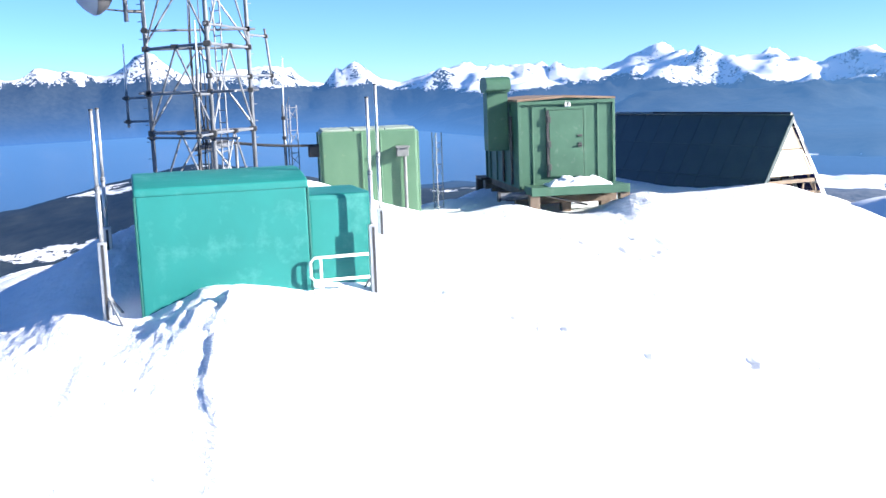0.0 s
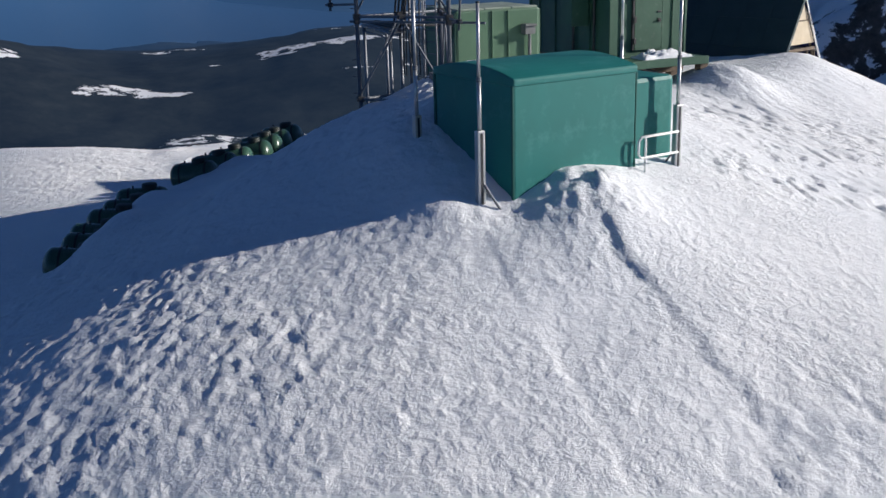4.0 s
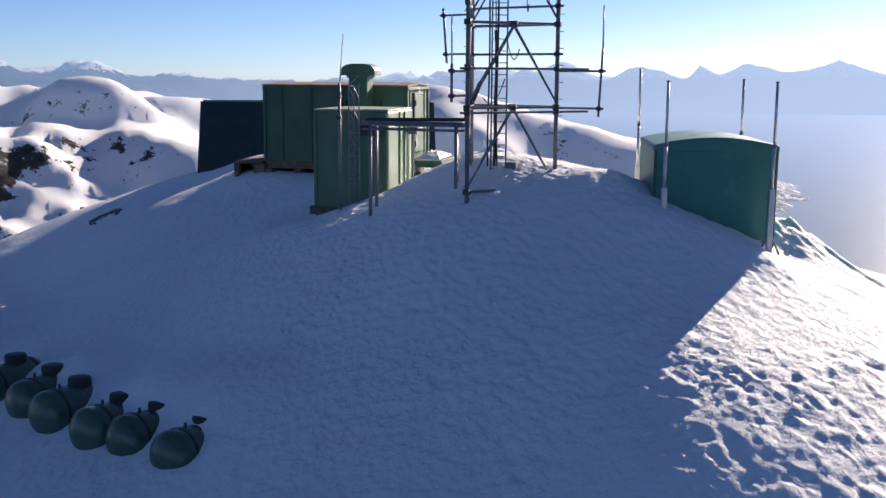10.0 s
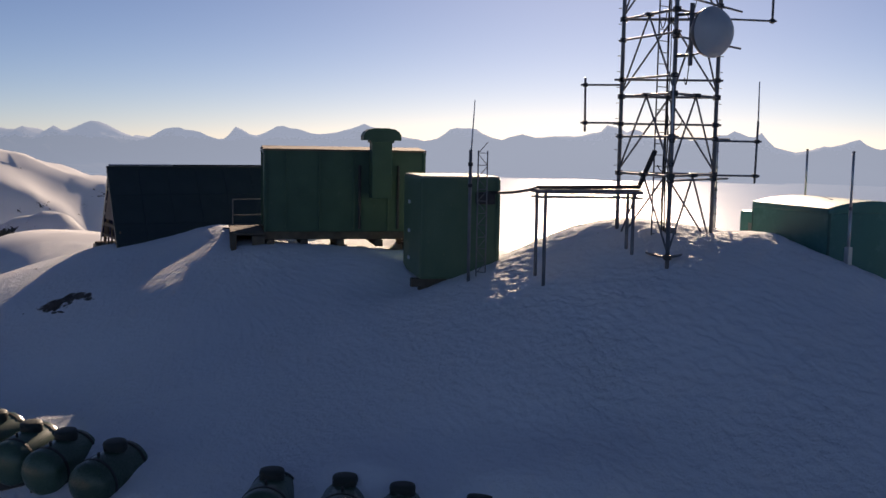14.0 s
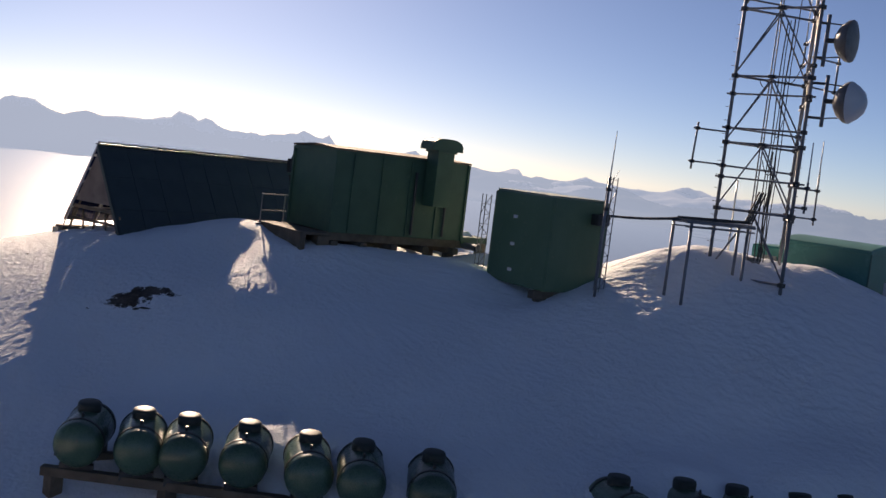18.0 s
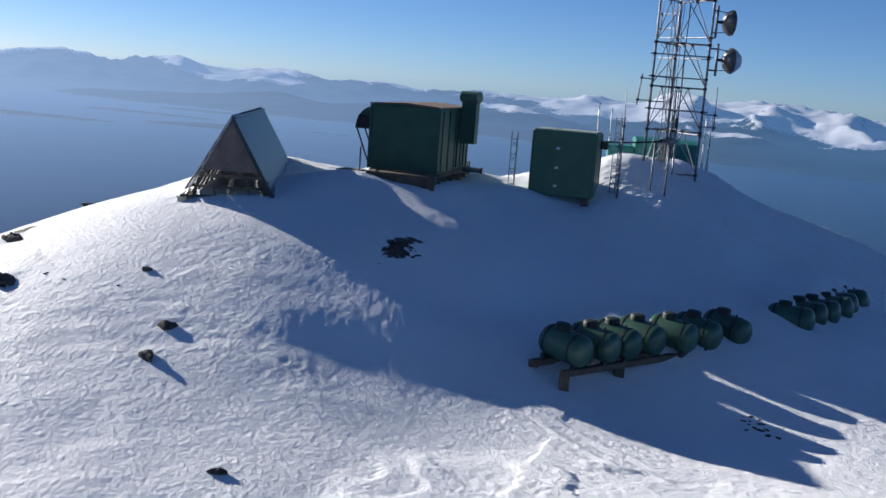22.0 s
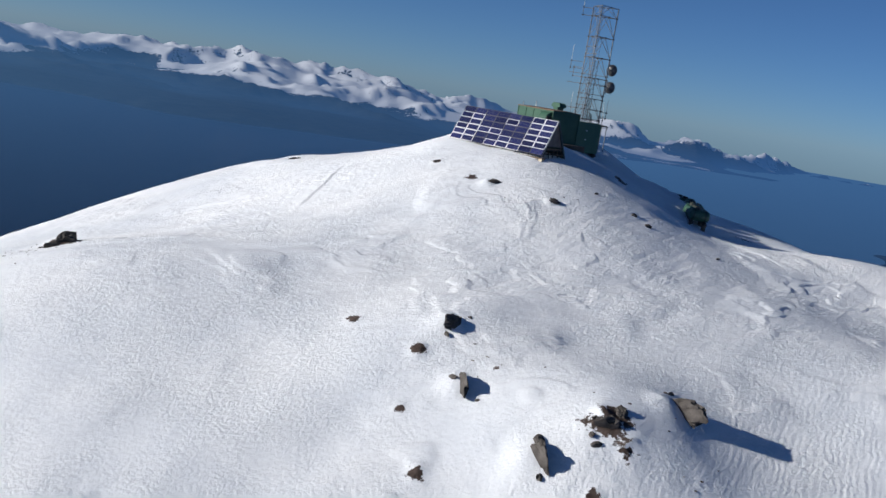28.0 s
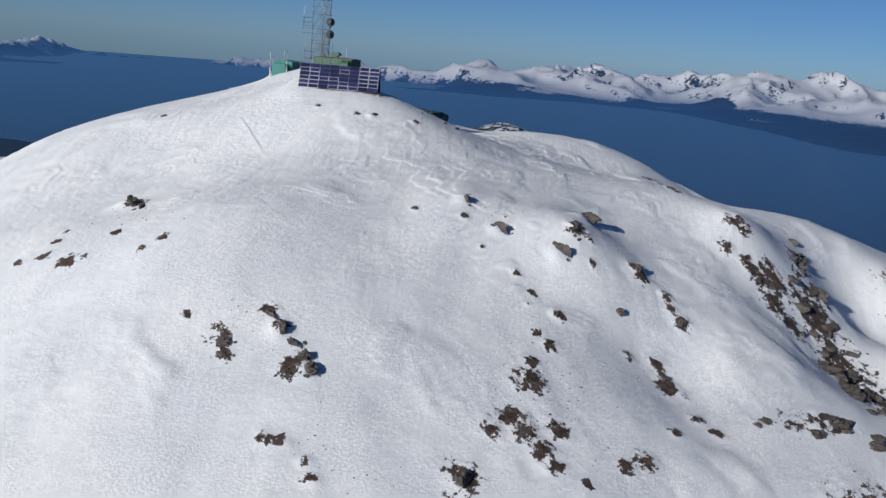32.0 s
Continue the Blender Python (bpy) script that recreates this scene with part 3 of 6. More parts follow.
    # snow shoulder that runs down to the fjord in the north-east
    shoulder = 740 * np.tan(np.radians(around(HILLS, az))) - np.where(r < 740, 0.30, 0.60) * np.abs(r - 740) + 5 * fbm(x / 60, y / 60, 4, 48)
    shoulder = np.where((az > -40) & (az < -18) & (r > 430) & (r < 1200), shoulder - 40 * (1 - step(-40, -37, az)), SEA - 60)
    on_shoulder = shoulder > z
    z = np.maximum(z, shoulder)
    # smooth snow saddle east of the dome
    fall = np.where(az < -73, 0.055, 0.33) * (az + 73) ** 2
    saddle = -21.5 - fall - ((r - 205) / 45) ** 2 * 10 + 2.5 * fbm(x / 40, y / 40, 3, 46)
    on_saddle = saddle > z
    z = np.maximum(z, saddle)
    # north-western forest shelf and western lowland
    shelf = (SEA - 12 + 26 * (fbm(x / 260, y / 260, 5, 21) + 0.75)) * 1.0
    shelf = np.where(r < 1350 + 150 * fbm(x / 500, y / 500, 3, 5), shelf, SEA - 40)
    z = np.maximum(z, shelf - 50 * (1 - sector(az, -30, 40, 5) * step(300, 420, r)))
    crest = -95 + 34 * np.exp(-((az - 11) / 6.0) ** 2 / 2) + 16 * np.exp(-((az + 13) / 5.0) ** 2 / 2)
    wooded = SEA - 8 + (crest - SEA + 8) * step(400, 880, r) * (1 - step(900, 1330, r)) + 9 * fbm(x / 110, y / 110, 5, 23)
    z = np.maximum(z, wooded - 60 * (1 - sector(az, -26, 34, 7) * step(380, 480, r)))
    low = SEA - 10 + 16 * (fbm(x / 300, y / 300, 5, 31) + 0.55)
    z = np.maximum(z, low - 32 * (1 - sector(az, 122, 172, 7) * step(350, 600, r) * (1 - step(1300, 1700, r))))
    # wooded hill with a snowy crown
    q = np.exp(-((az - 110.8) / 3.5) ** 2 / 2 - ((r - 1000) / 130) ** 2 / 2)
    z = np.maximum(z, np.where(q > 0.004, SEA - 4 + 62 * q + 14 * fbm(x / 120, y / 120, 5, 45) * np.sqrt(q), SEA - 60))
    # low islands in the south
    isl = SEA - 5 + 15 * fbm(x / 520, y / 150, 4, 41)
    z = np.maximum(z, isl - 30 * (1 - sector(az, -176, -126, 6) * step(1600, 2100, r)))
    # far ranges
    sh = around(SHORE, az) + 260 * fbm(x / 800, y / 800, 5, 51)
    top = 4250 * np.tan(np.radians(around(SKYLINE, az)))
    lift = np.interp(az, CREST[0], CREST[1])
    u = np.clip((r - sh) / np.maximum(4250 - sh, 200), 0, 1.2)
    wx, wy = x + 160 * fbm(x / 600, y / 600, 3, 63), y + 160 * fbm(x / 600, y / 600, 3, 65)
    rid = 0.24 + 0.60 * (0.55 * alpine(wx / 620, wy / 620, 7, 61) + 0.45 * alpine(wx / 300, wy / 300, 6, 67)) / 0.55
    rise = np.where(u < 1, 0.10 * step(0, 0.08, u) + 0.90 * u ** 1.35, 1 - (u - 1) * 1.5)
    bold = 60 + 60 * sector(az, -120, 160, 12) + 25 * (step(90, 105, az) + 1 - step(-175, -160, az))
    far = SEA - 1 + (top + lift - SEA + 10) * rise * (0.70 + 0.42 * rid) + bold * (rid - 0.70) * step(0.10, 0.6, u)
    z = np.where(r > sh, np.maximum(z, far), z)
    z = np.maximum(z, SEA - 60)
    elev = np.degrees(np.arctan2(z, np.maximum(r, 1)))
    ragged = elev - around(TREELINE, az) + (1.1 * fbm(x / 330, y / 330, 4, 73) - 0.55) * step(88, 105, np.abs(az)) * step(1500, 1800, r)
    snow = step(-0.35, 0.35, ragged) * 0.75 + 0.08
    snow = np.where(on_saddle, 0.95, snow)
    thaw = sector(az, 120, 172, 6) + 0.7 * sector(az, -26, 45, 6)
    patch = step(0.40 - 0.18 * thaw, 0.62 - 0.22 * thaw, fbm(x / 110, y / 50, 4, 71) + 0.16 * step(-95, -72, z)) * 0.52 * (r < 1900)
    snow = np.maximum(snow, patch)
    snow = np.where((r < 1500) & (z > -88) & ((r < 420) | (az < -24)) & (az < 60), 0.9, snow)
    snow = np.where((r > 420) & (r < 1400) & (az > -24) & (az < 45), np.maximum(0.05, patch), snow)
    snow = np.where((r > 850) & (r < 1300) & (az > 95) & (az < 125), 0.50 * step(-92, -76, z), snow)
    snow = np.where((r < 1500) & (east > 0.02), np.maximum(snow, 0.78 * east), snow)
    snow = np.where(on_ridge, 0.86, snow)
    snow = np.where(on_shoulder, np.where(r > 650, 0.95, 0.68 + 0.24 * vnoise(x / 45, y / 45, 49)), snow)
    snow = np.where(on_saddle & (r < 400), 0.95, snow)
    return z, snow, az, r


def level_crests(store, target, a, r, reach, width):
    """Raise or lower the land at that reach until its smoothed crest line stands at the target elevations."""
    A, R = np.meshgrid(a, r, indexing="ij")
    total = np.zeros_like(a)
    for _ in range(3):
        z = terrain((CX - np.sin(np.radians(A)) * R).ravel(), (CY + np.cos(np.radians(A)) * R).ravel())[0].reshape(A.shape)
        off = around(target, a) - np.degrees(np.arctan2(z, R).max(1))
        off = np.convolve(np.pad(off, width, "edge"), np.ones(2 * width + 1) / (2 * width + 1), "valid")
        total = total + off * reach * math.pi / 180
        store[0], store[1] = a, total.copy()


near_hills = np.arange(-100, -21.5, 0.5)
level_crests(RISE, HILLS, near_hills, np.linspace(520, 1450, 130), 720, 2)
RISE[0], RISE[1] = np.r_[-180.0, -106.0, near_hills, -17.0, 180.0], np.r_[0.0, 0.0, RISE[1], 0.0, 0.0]
level_crests(CREST, SKYLINE, np.arange(-180, 180.5, 0.5), np.linspace(1600, 4800, 90), 4250, 6)


# heather and rubble that the wind has cleared: x, y, spread
HEATH = (
    ((56.4, 58.7, 0.85), (57.7, 59.8, 0.5), (55.6, 64.7, 0.8), (54.3, 64.9, 0.5), (52.0, 60.0, 0.55), (52.9, 62.0, 0.6), (61.9, 67.1, 0.55), (61.3, 68.1, 0.4), (61.9, 70.5, 0.35), (62.7, 71.7, 0.45)),
    ((55.3, 38.2, 0.5), (55.7, 41.3, 0.75), (54.9, 42.5, 0.4), (56.3, 35.9, 0.35), (52.9, 37.1, 0.4), (51.0, 36.2, 0.35), (51.1, 42.5, 0.45), (50.9, 47.5, 0.4), (52.8, 46.9, 0.35), (56.3, 55.0, 0.3)),
    ((30.4, 73.6, 0.3), (31.5, 75.6, 0.3), (33.2, 75.9, 0.2), (31.9, 78.7, 0.5), (36.0, 78.1, 0.45), (36.3, 79.7, 0.6), (42.2, 80.0, 1.15), (40.2, 79.2, 0.5), (39.6, 79.4, 0.4)),
    ((47.0, 80.2, 0.9), (49.3, 79.8, 0.8), (47.8, 82.1, 0.8), (45.2, 84.1, 0.75), (48.4, 83.9, 0.8), (49.1, 85.2, 0.6), (48.8, 87.7, 0.5), (46.4, 81.5, 0.5), (55.2, 80.2, 1.1)),
    ((27.7, 87.6, 0.8), (29.3, 89.2, 0.9), (28.4, 88.4, 0.6), (32.0, 92.6, 0.5), (32.5, 94.5, 0.5), (44.3, 89.7, 0.6), (42.4, 90.6, 0.7), (29.4, 85.0, 0.4), (36.5, 91.5, 0.5)),
    ((19.0, 82.4, 0.8), (18.6, 85.4, 0.5), (20.6, 87.8, 0.7), (19.8, 86.4, 0.4), (21.1, 76.1, 0.75), (22.4, 75.6, 0.4), (21.0, 77.6, 0.4), (23.6, 79.1, 0.35), (27.9, 66.5, 0.3), (24.5, 69.5, 0.2), (29.9, 69.5, 0.2)),
    ((-16.8, 73.6, 0.9), (-10.1, 78.2, 1.0), (-7.6, 79.6, 0.7), (-3.1, 88.2, 1.2), (1.6, 88.0, 0.7), (1.4, 91.0, 1.0), (1.2, 92.8, 1.0), (3.1, 94.3, 1.2), (3.7, 96.5, 1.2), (-0.4, 93.5, 1.5), (-2.3, 98.1, 2.4), (1.8, 101.5, 1.6)),
    ((16.6, 41.4, 0.3), (15.8, 46.2, 0.45), (30.2, 62.0, 0.3), (43.4, 38.0, 0.9), (45.5, 39.5, 0.3)))


# bare rocky ground: steep ribs of the north face and the heath patches
def bareness(x, y):
    b = np.zeros_like(x) - 0.25
    for px, py, sx, sy, rot, a in ((-2, 99, 13, 4.0, 25, 0.62), (6, 106, 15, 5, 35, 0.62), (-9, 95, 7, 2.5, 20, 0.55), (24, 101, 7, 2.2, -40, 0.55), (29, 107, 8, 2.5, -40, 0.55), (-22, 109, 12, 6, 20, 0.6)):
        c, s = math.cos(radians(rot)), math.sin(radians(rot))
        u, v = (x - px) * c + (y - py) * s, -(x - px) * s + (y - py) * c
        b = np.maximum(b, a * np.exp(-(u / sx) ** 2 - (v / sy) ** 2) - 0.05)
    # the heath patch below the shelter
    u, v = (x - 0.7) * 0.35 + (y - 44.4) * 0.94, -(x - 0.7) * 0.94 + (y - 44.4) * 0.35
    b = np.maximum(b, 0.74 * np.exp(-(u / 1.5) ** 2 - (v / 0.55) ** 2) - 0.20 * vnoise(x / 0.35, y / 0.35, 43))
    for spots in HEATH:
        for px, py, s in spots:
            b = np.maximum(b, bell(x, y, px, py, s * 1.3, 0.74) - 0.04)
    return b


# broken edges of wind slab on the north slope: height, fade, corners with the slab on the right-hand side
LEDGES = (
    (0.065, 0.9, ((11.28, 55.56), (11.70, 56.71), (12.08, 57.38))),
    (0.075, 0.9, ((11.75, 58.25), (11.84, 59.04), (12.68, 59.29), (12.99, 59.70), (14.10, 59.89))),
    (0.065, 0.4, ((13.76, 51.04), (14.02, 52.99), (15.41, 54.46), (16.01, 55.59), (17.29, 55.77), (18.07, 56.89))),
    (0.055, 0.4, ((13.35, 51.9), (13.70, 53.4), (14.95, 54.9), (15.5, 55.8))),
    (0.05, 0.5, ((10.60, 56.37), (10.15, 57.20), (10.13, 57.65))),
    (0.09, 0.8, ((16.73, 62.69), (16.05, 63.56), (15.76, 64.36), (16.00, 64.76))),
    (0.035, 0.6, ((9.67, 59.94), (10.63, 61.35), (11.13, 63.22))),
)


def ledges(x, y):
    out = np.zeros_like(x)
    for h, fade, pts in LEDGES:
        px, py = [p[0] for p in pts], [p[1] for p in pts]
        k = np.nonzero((x > min(px) - 2.5) & (x < max(px) + 2.5) & (y > min(py) - 2.5) & (y < max(py) + 2.5))[0]
        if not len(k):
            continue
        jx, jy = x[k] + 0.16 * fbm(x[k] / 0.5, y[k] / 0.5, 3, 57), y[k] + 0.16 * fbm(x[k] / 0.5, y[k] / 0.5, 3, 58)
        best, side = np.full(len(k), 1e9), np.zeros(len(k))
        total = sum(math.dist(a, b) for a, b in zip(pts, pts[1:]))
        run, ends = 0.0, np.zeros(len(k))
        for a, b in zip(pts, pts[1:]):
            n = math.dist(a, b)
            ux, uy = (b[0] - a[0]) / n, (b[1] - a[1]) / n
            t = (jx - a[0]) * ux + (jy - a[1]) * uy
            c = np.clip(t, 0, n)
            d = np.hypot(jx - a[0] - c * ux, jy - a[1] - c * uy)
            near = d < best
            best = np.where(near, d, best)
            side = np.where(near, np.where((jx - a[0]) * uy - (jy - a[1]) * ux > 0, d, -d), side)
            ends = np.where(near, np.clip(np.minimum(run + t, total - run - t) / 0.4, 0, 1), ends)
            run += n
        out[k] += h * ends * step(-0.09, 0.03, side) * np.exp(-np.maximum(side, 0) / fade)
    return out


def relief(x, y, r):
    """Wind crust, drifts, the cornice before the teal shelter and trodden snow."""
    z = np.where(x < -7, 0.05, 0.14) * fbm(x / 6.5, y / 4.0, 3, 81) + 0.006 * fbm(x / 1.1, y / 0.8, 2, 83) + 0.20 * fbm(x / 10, y / 7, 3, 82) * step(48, 60, y)
    crust = 0.35 + 0.65 * step(-0.2, 0.4, fbm(x / 12, y / 9, 3, 85) + 0.15)
    rough = (0.85 + 0.35 * (1 - step(-6, 2, x)) * (1 - step(30, 38, y))) * (1 - 0.60 * step(58, 70, y) * step(-14, 0, x)) * (1 - 0.5 * step(12, 24, x) * step(40, 50, y))
    broken = 0.030 * step(-0.08, 0.10, fbm(x / 0.40, y / 0.33, 3, 86, 0.65)) + 0.018 * step(-0.05, 0.12, fbm(x / 0.20, y / 0.18, 2, 88))
    lumps = 0.024 * fbm(x / 0.17, y / 0.16, 2, 87, 0.6) + broken * (0.35 + 0.65 * step(-0.25, 0.3, fbm(x / 2.6, y / 2.0, 2, 89)))
    swept = np.maximum(np.exp(-((0.955 * (x - 12.8) - 0.297 * (y - 57.0)) / 0.9) ** 2 - ((0.297 * (x - 12.8) + 0.955 * (y - 57.0)) / 2.3) ** 2), np.exp(-((x - 17.0) / 0.9) ** 2 - ((y - 64.0) / 1.2) ** 2))
    z = z + crust * rough * lumps * (1 - 0.85 * np.minimum(1, 1.4 * swept)) + ledges(x, y)
    # the cornice: a sharp step that winds away from the front of the shelter
    line = -4.54 + 0.14 * np.sin((y - 21) * 0.8) + 0.07 * np.sin(y * 2.3) + 0.05 * np.sin(y * 5.1) + (21 - y) * 0.045
    along = step(13.0, 17.5, y) * (1 - step(20.0, 20.8, y))
    side = x - line
    z = z + along * ((0.045 + 0.10 * vnoise(x * 0 + 3.3, y / 0.9, 95)) * (step(-0.14 - 0.12 * vnoise(x / 0.5, y / 0.4, 76), 0.03, side) * np.exp(-np.maximum(side, 0) / 1.4) - 0.12 * np.exp(-((side + 0.22) / 0.16) ** 2)))
    # heap against the front of the shelter
    crumbs = np.exp(-((x + 4.7) / 1.1) ** 2 - ((y - 19.9) / 0.7) ** 2)
    z = z + crumbs * (0.09 + 0.10 * step(-0.05, 0.15, fbm(x / 0.45, y / 0.35, 3, 59)) + 0.10 * fbm(x / 0.22, y / 0.2, 2, 60))
    z = z + bell(x, y, -4.6, 20.0, 1.0, 0.42) + bell(x, y, -6.0, 20.0, 0.5, -0.12) + bell(x, y, -7.4, 21.8, 0.8, 0.22) + bell(x, y, 9.3, 33.0, 1.6, 0.35)
    z = z + bell(x, y, 6.4, 31.6, 1.1, 0.45) + bell(x, y, 5.5, 40.2, 1.4, 0.5) + bell(x, y, 1.4, 36.0, 1.8, 0.30) + bell(x, y, -0.3, 34.6, 1.2, 0.35)
    z = z + bell(x, y, 5.7, 32.5, 0.9, 0.42) + bell(x, y, 2.1, 32.4, 0.8, 0.25) + bell(x, y, 2.0, 38.8, 1.1, 0.45) + bell(x, y, 1.5, 36.8, 1.0, 0.2) + bell(x, y, 4.2, 39.8, 1.0, 0.3) + bell(x, y, -3.0, 33.8, 0.8, -0.2)
    z = z + bell(x, y, -8.7, 41.5, 0.8, 0.35) + bell(x, y, -7.1, 43.4, 0.8, 0.35) + bell(x, y, -5.6, 45.4, 0.9, 0.35) + bell(x, y, -12.3, 35.2, 0.8, 0.4) + bell(x, y, -13.0, 32.6, 0.9, 0.45) + bell(x, y, -13.4, 30.6, 0.8, 0.4)
    z = z + bell(x, y, -4.3, 27.6, 1.2, 0.35) + bell(x, y, -3.7, 29.3, 1.2, 0.36) + bell(x, y, -6.3, 30.4, 1.3, -0.10)
    z = z + bell(x, y, 6.1, 31.2, 0.8, 0.30) + bell(x, y, 1.9, 31.2, 0.9, 0.28) + bell(x, y, 3.6, 31.0, 0.8, 0.12) + bell(x, y, 10.9, 34.3, 1.0, 0.30)
    z = z + bell(x, y, -7.6, 20.6, 0.5, 0.16) + bell(x, y, -7.7, 23.3, 0.8, 0.30) + bell(x, y, -6.0, 24.3, 0.8, 0.35)
    # trodden path towards the huts
    path = np.exp(-((y - (21.9 - 0.06 * x)) / 1.2) ** 2) * step(-2.0, 0.5, x) * (1 - step(11, 17, x))
    path = np.maximum(path, 0.7 * np.exp(-((y - (24.0 + 0.28 * (x - 2))) / 1.5) ** 2) * step(0, 3, x) * (1 - step(14, 20, x)))
    path = np.maximum(path, 0.75 * np.exp(-((x - 4.5) / 6) ** 2 - ((y - 28.3) / 2.6) ** 2))
    z = z - path * (0.085 * step(0.55, 0.70, vnoise(x / 0.26, y / 0.22, 91)) - 0.05 * fbm(x / 0.5, y / 0.45, 2, 92) - 0.06 * fbm(x / 1.6, y / 1.1, 2, 90))
    # snow banked against the sunny side of the larger rocks
    for px, py, q in ((25.1, 65.4, 0.9), (26.3, 69.7, 0.8), (25.0, 76.0, 1.0), (16.2, 75.4, 1.1), (20.8, 75.9, 0.7), (18.0, 82.4, 0.9), (14.83, 48.04, 0.6), (11.52, 51.89, 0.5), (43.4, 37.4, 1.2), (52.5, 62.0, 1.0), (54.4, 65.9, 0.9)):
        z = z + bell(x, y, px + 0.75 * q, py - 0.3 * q, 0.65 * q, 0.42 * q)
    # sastrugi and slab edges on the northern slope
    slab = fbm(x / 9 + 0.25 * y / 9, y / 6, 3, 93) + 0.07 * fbm(x / 1.3, y / 1.0, 3, 98)
    north = step(46, 53, y) + step(14, 22, x) * (1 - step(46, 53, y))
    z = z + 0.095 * (step(0.02, 0.045, slab) + 0.8 * step(0.22, 0.24, slab) + 0.7 * step(-0.22, -0.2, slab)) * north * step(-0.1, 0.3, fbm(x / 8, y / 8, 3, 98))
    z = z + 0.06 * (ridged((x + 0.8 * y) / 4.2, (y - 0.5 * x) / 0.75, 3, 94) - 0.5) * step(0.0, 0.3, fbm(x / 9, y / 9, 3, 96) + 0.02) * north
    # wind-carved fan above the two thin rocks, and the crack on the eastern shoulder
    fan = np.exp(-((x - 29.0) / 2.6) ** 2 - ((y - 66.2) / 3.2) ** 2)
    z = z + fan * (0.18 + 0.22 * (ridged((x - 29) / 5.0, (y + 0.35 * x) / 1.1, 3, 77) - 0.5))
    bend = 0.785 * (x - 22.6) - 0.62 * (y - 35.2) + 0.10 * fbm(x / 1.6, y / 1.6, 3, 95)
    z = z + 0.09 * step(-0.12, 0.05, bend) * np.exp(-np.maximum(bend, 0) / 1.2) * step(34.0, 35.2, y) * (1 - step(40.6, 42.2, y))
    # scour lines that the wind has drawn down the north-eastern slope
    scour = step(64, 74, y) * (1 - step(98, 108, y)) * step(16, 26, x) * (1 - step(50, 62, x)) * step(-0.1, 0.25, fbm(x / 11, y / 11, 3, 65))
    z = z + 0.10 * scour * (ridged((0.45 * x + 0.9 * y) / 9.0, (0.9 * x - 0.45 * y) / 1.5, 3, 66) - 0.5)
    lee = np.exp(-((x + 7.9) / 2.4) ** 2 - ((y - 51.0) / 1.7) ** 2)
    z = z + lee * (0.06 + 0.14 * (ridged((x + 8) / 3.0 + 0.3 * y, (y + 0.5 * x) / 0.9, 3, 79) - 0.5))
    # snow drifted over the uphill ends of the sunken tanks
    for px, py in ((-12.25, 37.05), (-12.7, 35.55), (-13.15, 34.5), (-13.65, 33.05), (-13.85, 32.0), (-14.3, 30.65), (-10.2, 40.45), (-9.3, 41.65)):
        z = z + bell(x, y, px, py, 0.5, 0.24)
    return z * (1 - step(125, 170, r))


def ground_sheet():
    rings = [0.0]
    while rings[-1] < 42:
        rings.append(rings[-1] + (0.20 if rings[-1] < 12 else 0.092 if rings[-1] < 33 else 0.15))
    while rings[-1] < 130:
        rings.append(rings[-1] + 0.17 + (rings[-1] - 42) * 0.0045)
    while rings[-1] < 2500:
        rings.append(rings[-1] * 1.015 + 0.1)
    while rings[-1] < 4900:
        rings.append(rings[-1] + (26 if rings[-1] < 4400 else 120))
    rings = np.array(rings)
    seg = 1440
    # finer spokes towards the south-western slope, which is seen closest
    turn = np.linspace(0, 2 * math.pi, seg, endpoint=False)
    ang = turn - 0.50 * np.sin(turn - radians(215))
    R, A = np.meshgrid(rings, ang, indexing="ij")
    X, Y = CX + R * np.cos(A), CY + R * np.sin(A)
    Z, snow, az, r = terrain(X.ravel(), Y.ravel())
    x, y = X.ravel(), Y.ravel()
    Z = Z + relief(x, y, r)
    zz = Z.reshape(R.shape)
    dr = np.gradient(zz, axis=0) / np.maximum(np.gradient(R, axis=0), 1e-3)
    gap = (np.roll(ang, -1) - np.roll(ang, 1)) % (2 * math.pi)
    da = (np.roll(zz, -1, 1) - np.roll(zz, 1, 1)) / (np.maximum(R, 0.5) * gap[None, :])
    steep = np.hypot(dr, da).ravel()
    crag = step(0.34, 0.75, steep) * (0.25 + 0.75 * vnoise(x / 30, y / 30, 99))
    snow = snow - crag * np.where(r < 1600, 0.38, 0.46)
    cliff = sector(az, -67, -24, 3) * step(420, 460, r) * (1 - step(600, 645, r))
    snow = snow - cliff * step(0.16, 0.45, steep) * (0.04 + 0.24 * vnoise(x / 40, y / 40, 44))
    bare = bareness(x, y)
    Z = Z + np.clip(bare - 0.1, 0, 1) * np.where(y < 60, 0.25, 0.9) * (ridged(x / 1.3, y / 1.3, 4, 97) - 0.35)
    return rings, seg, x, y, Z, snow, bare, az, r


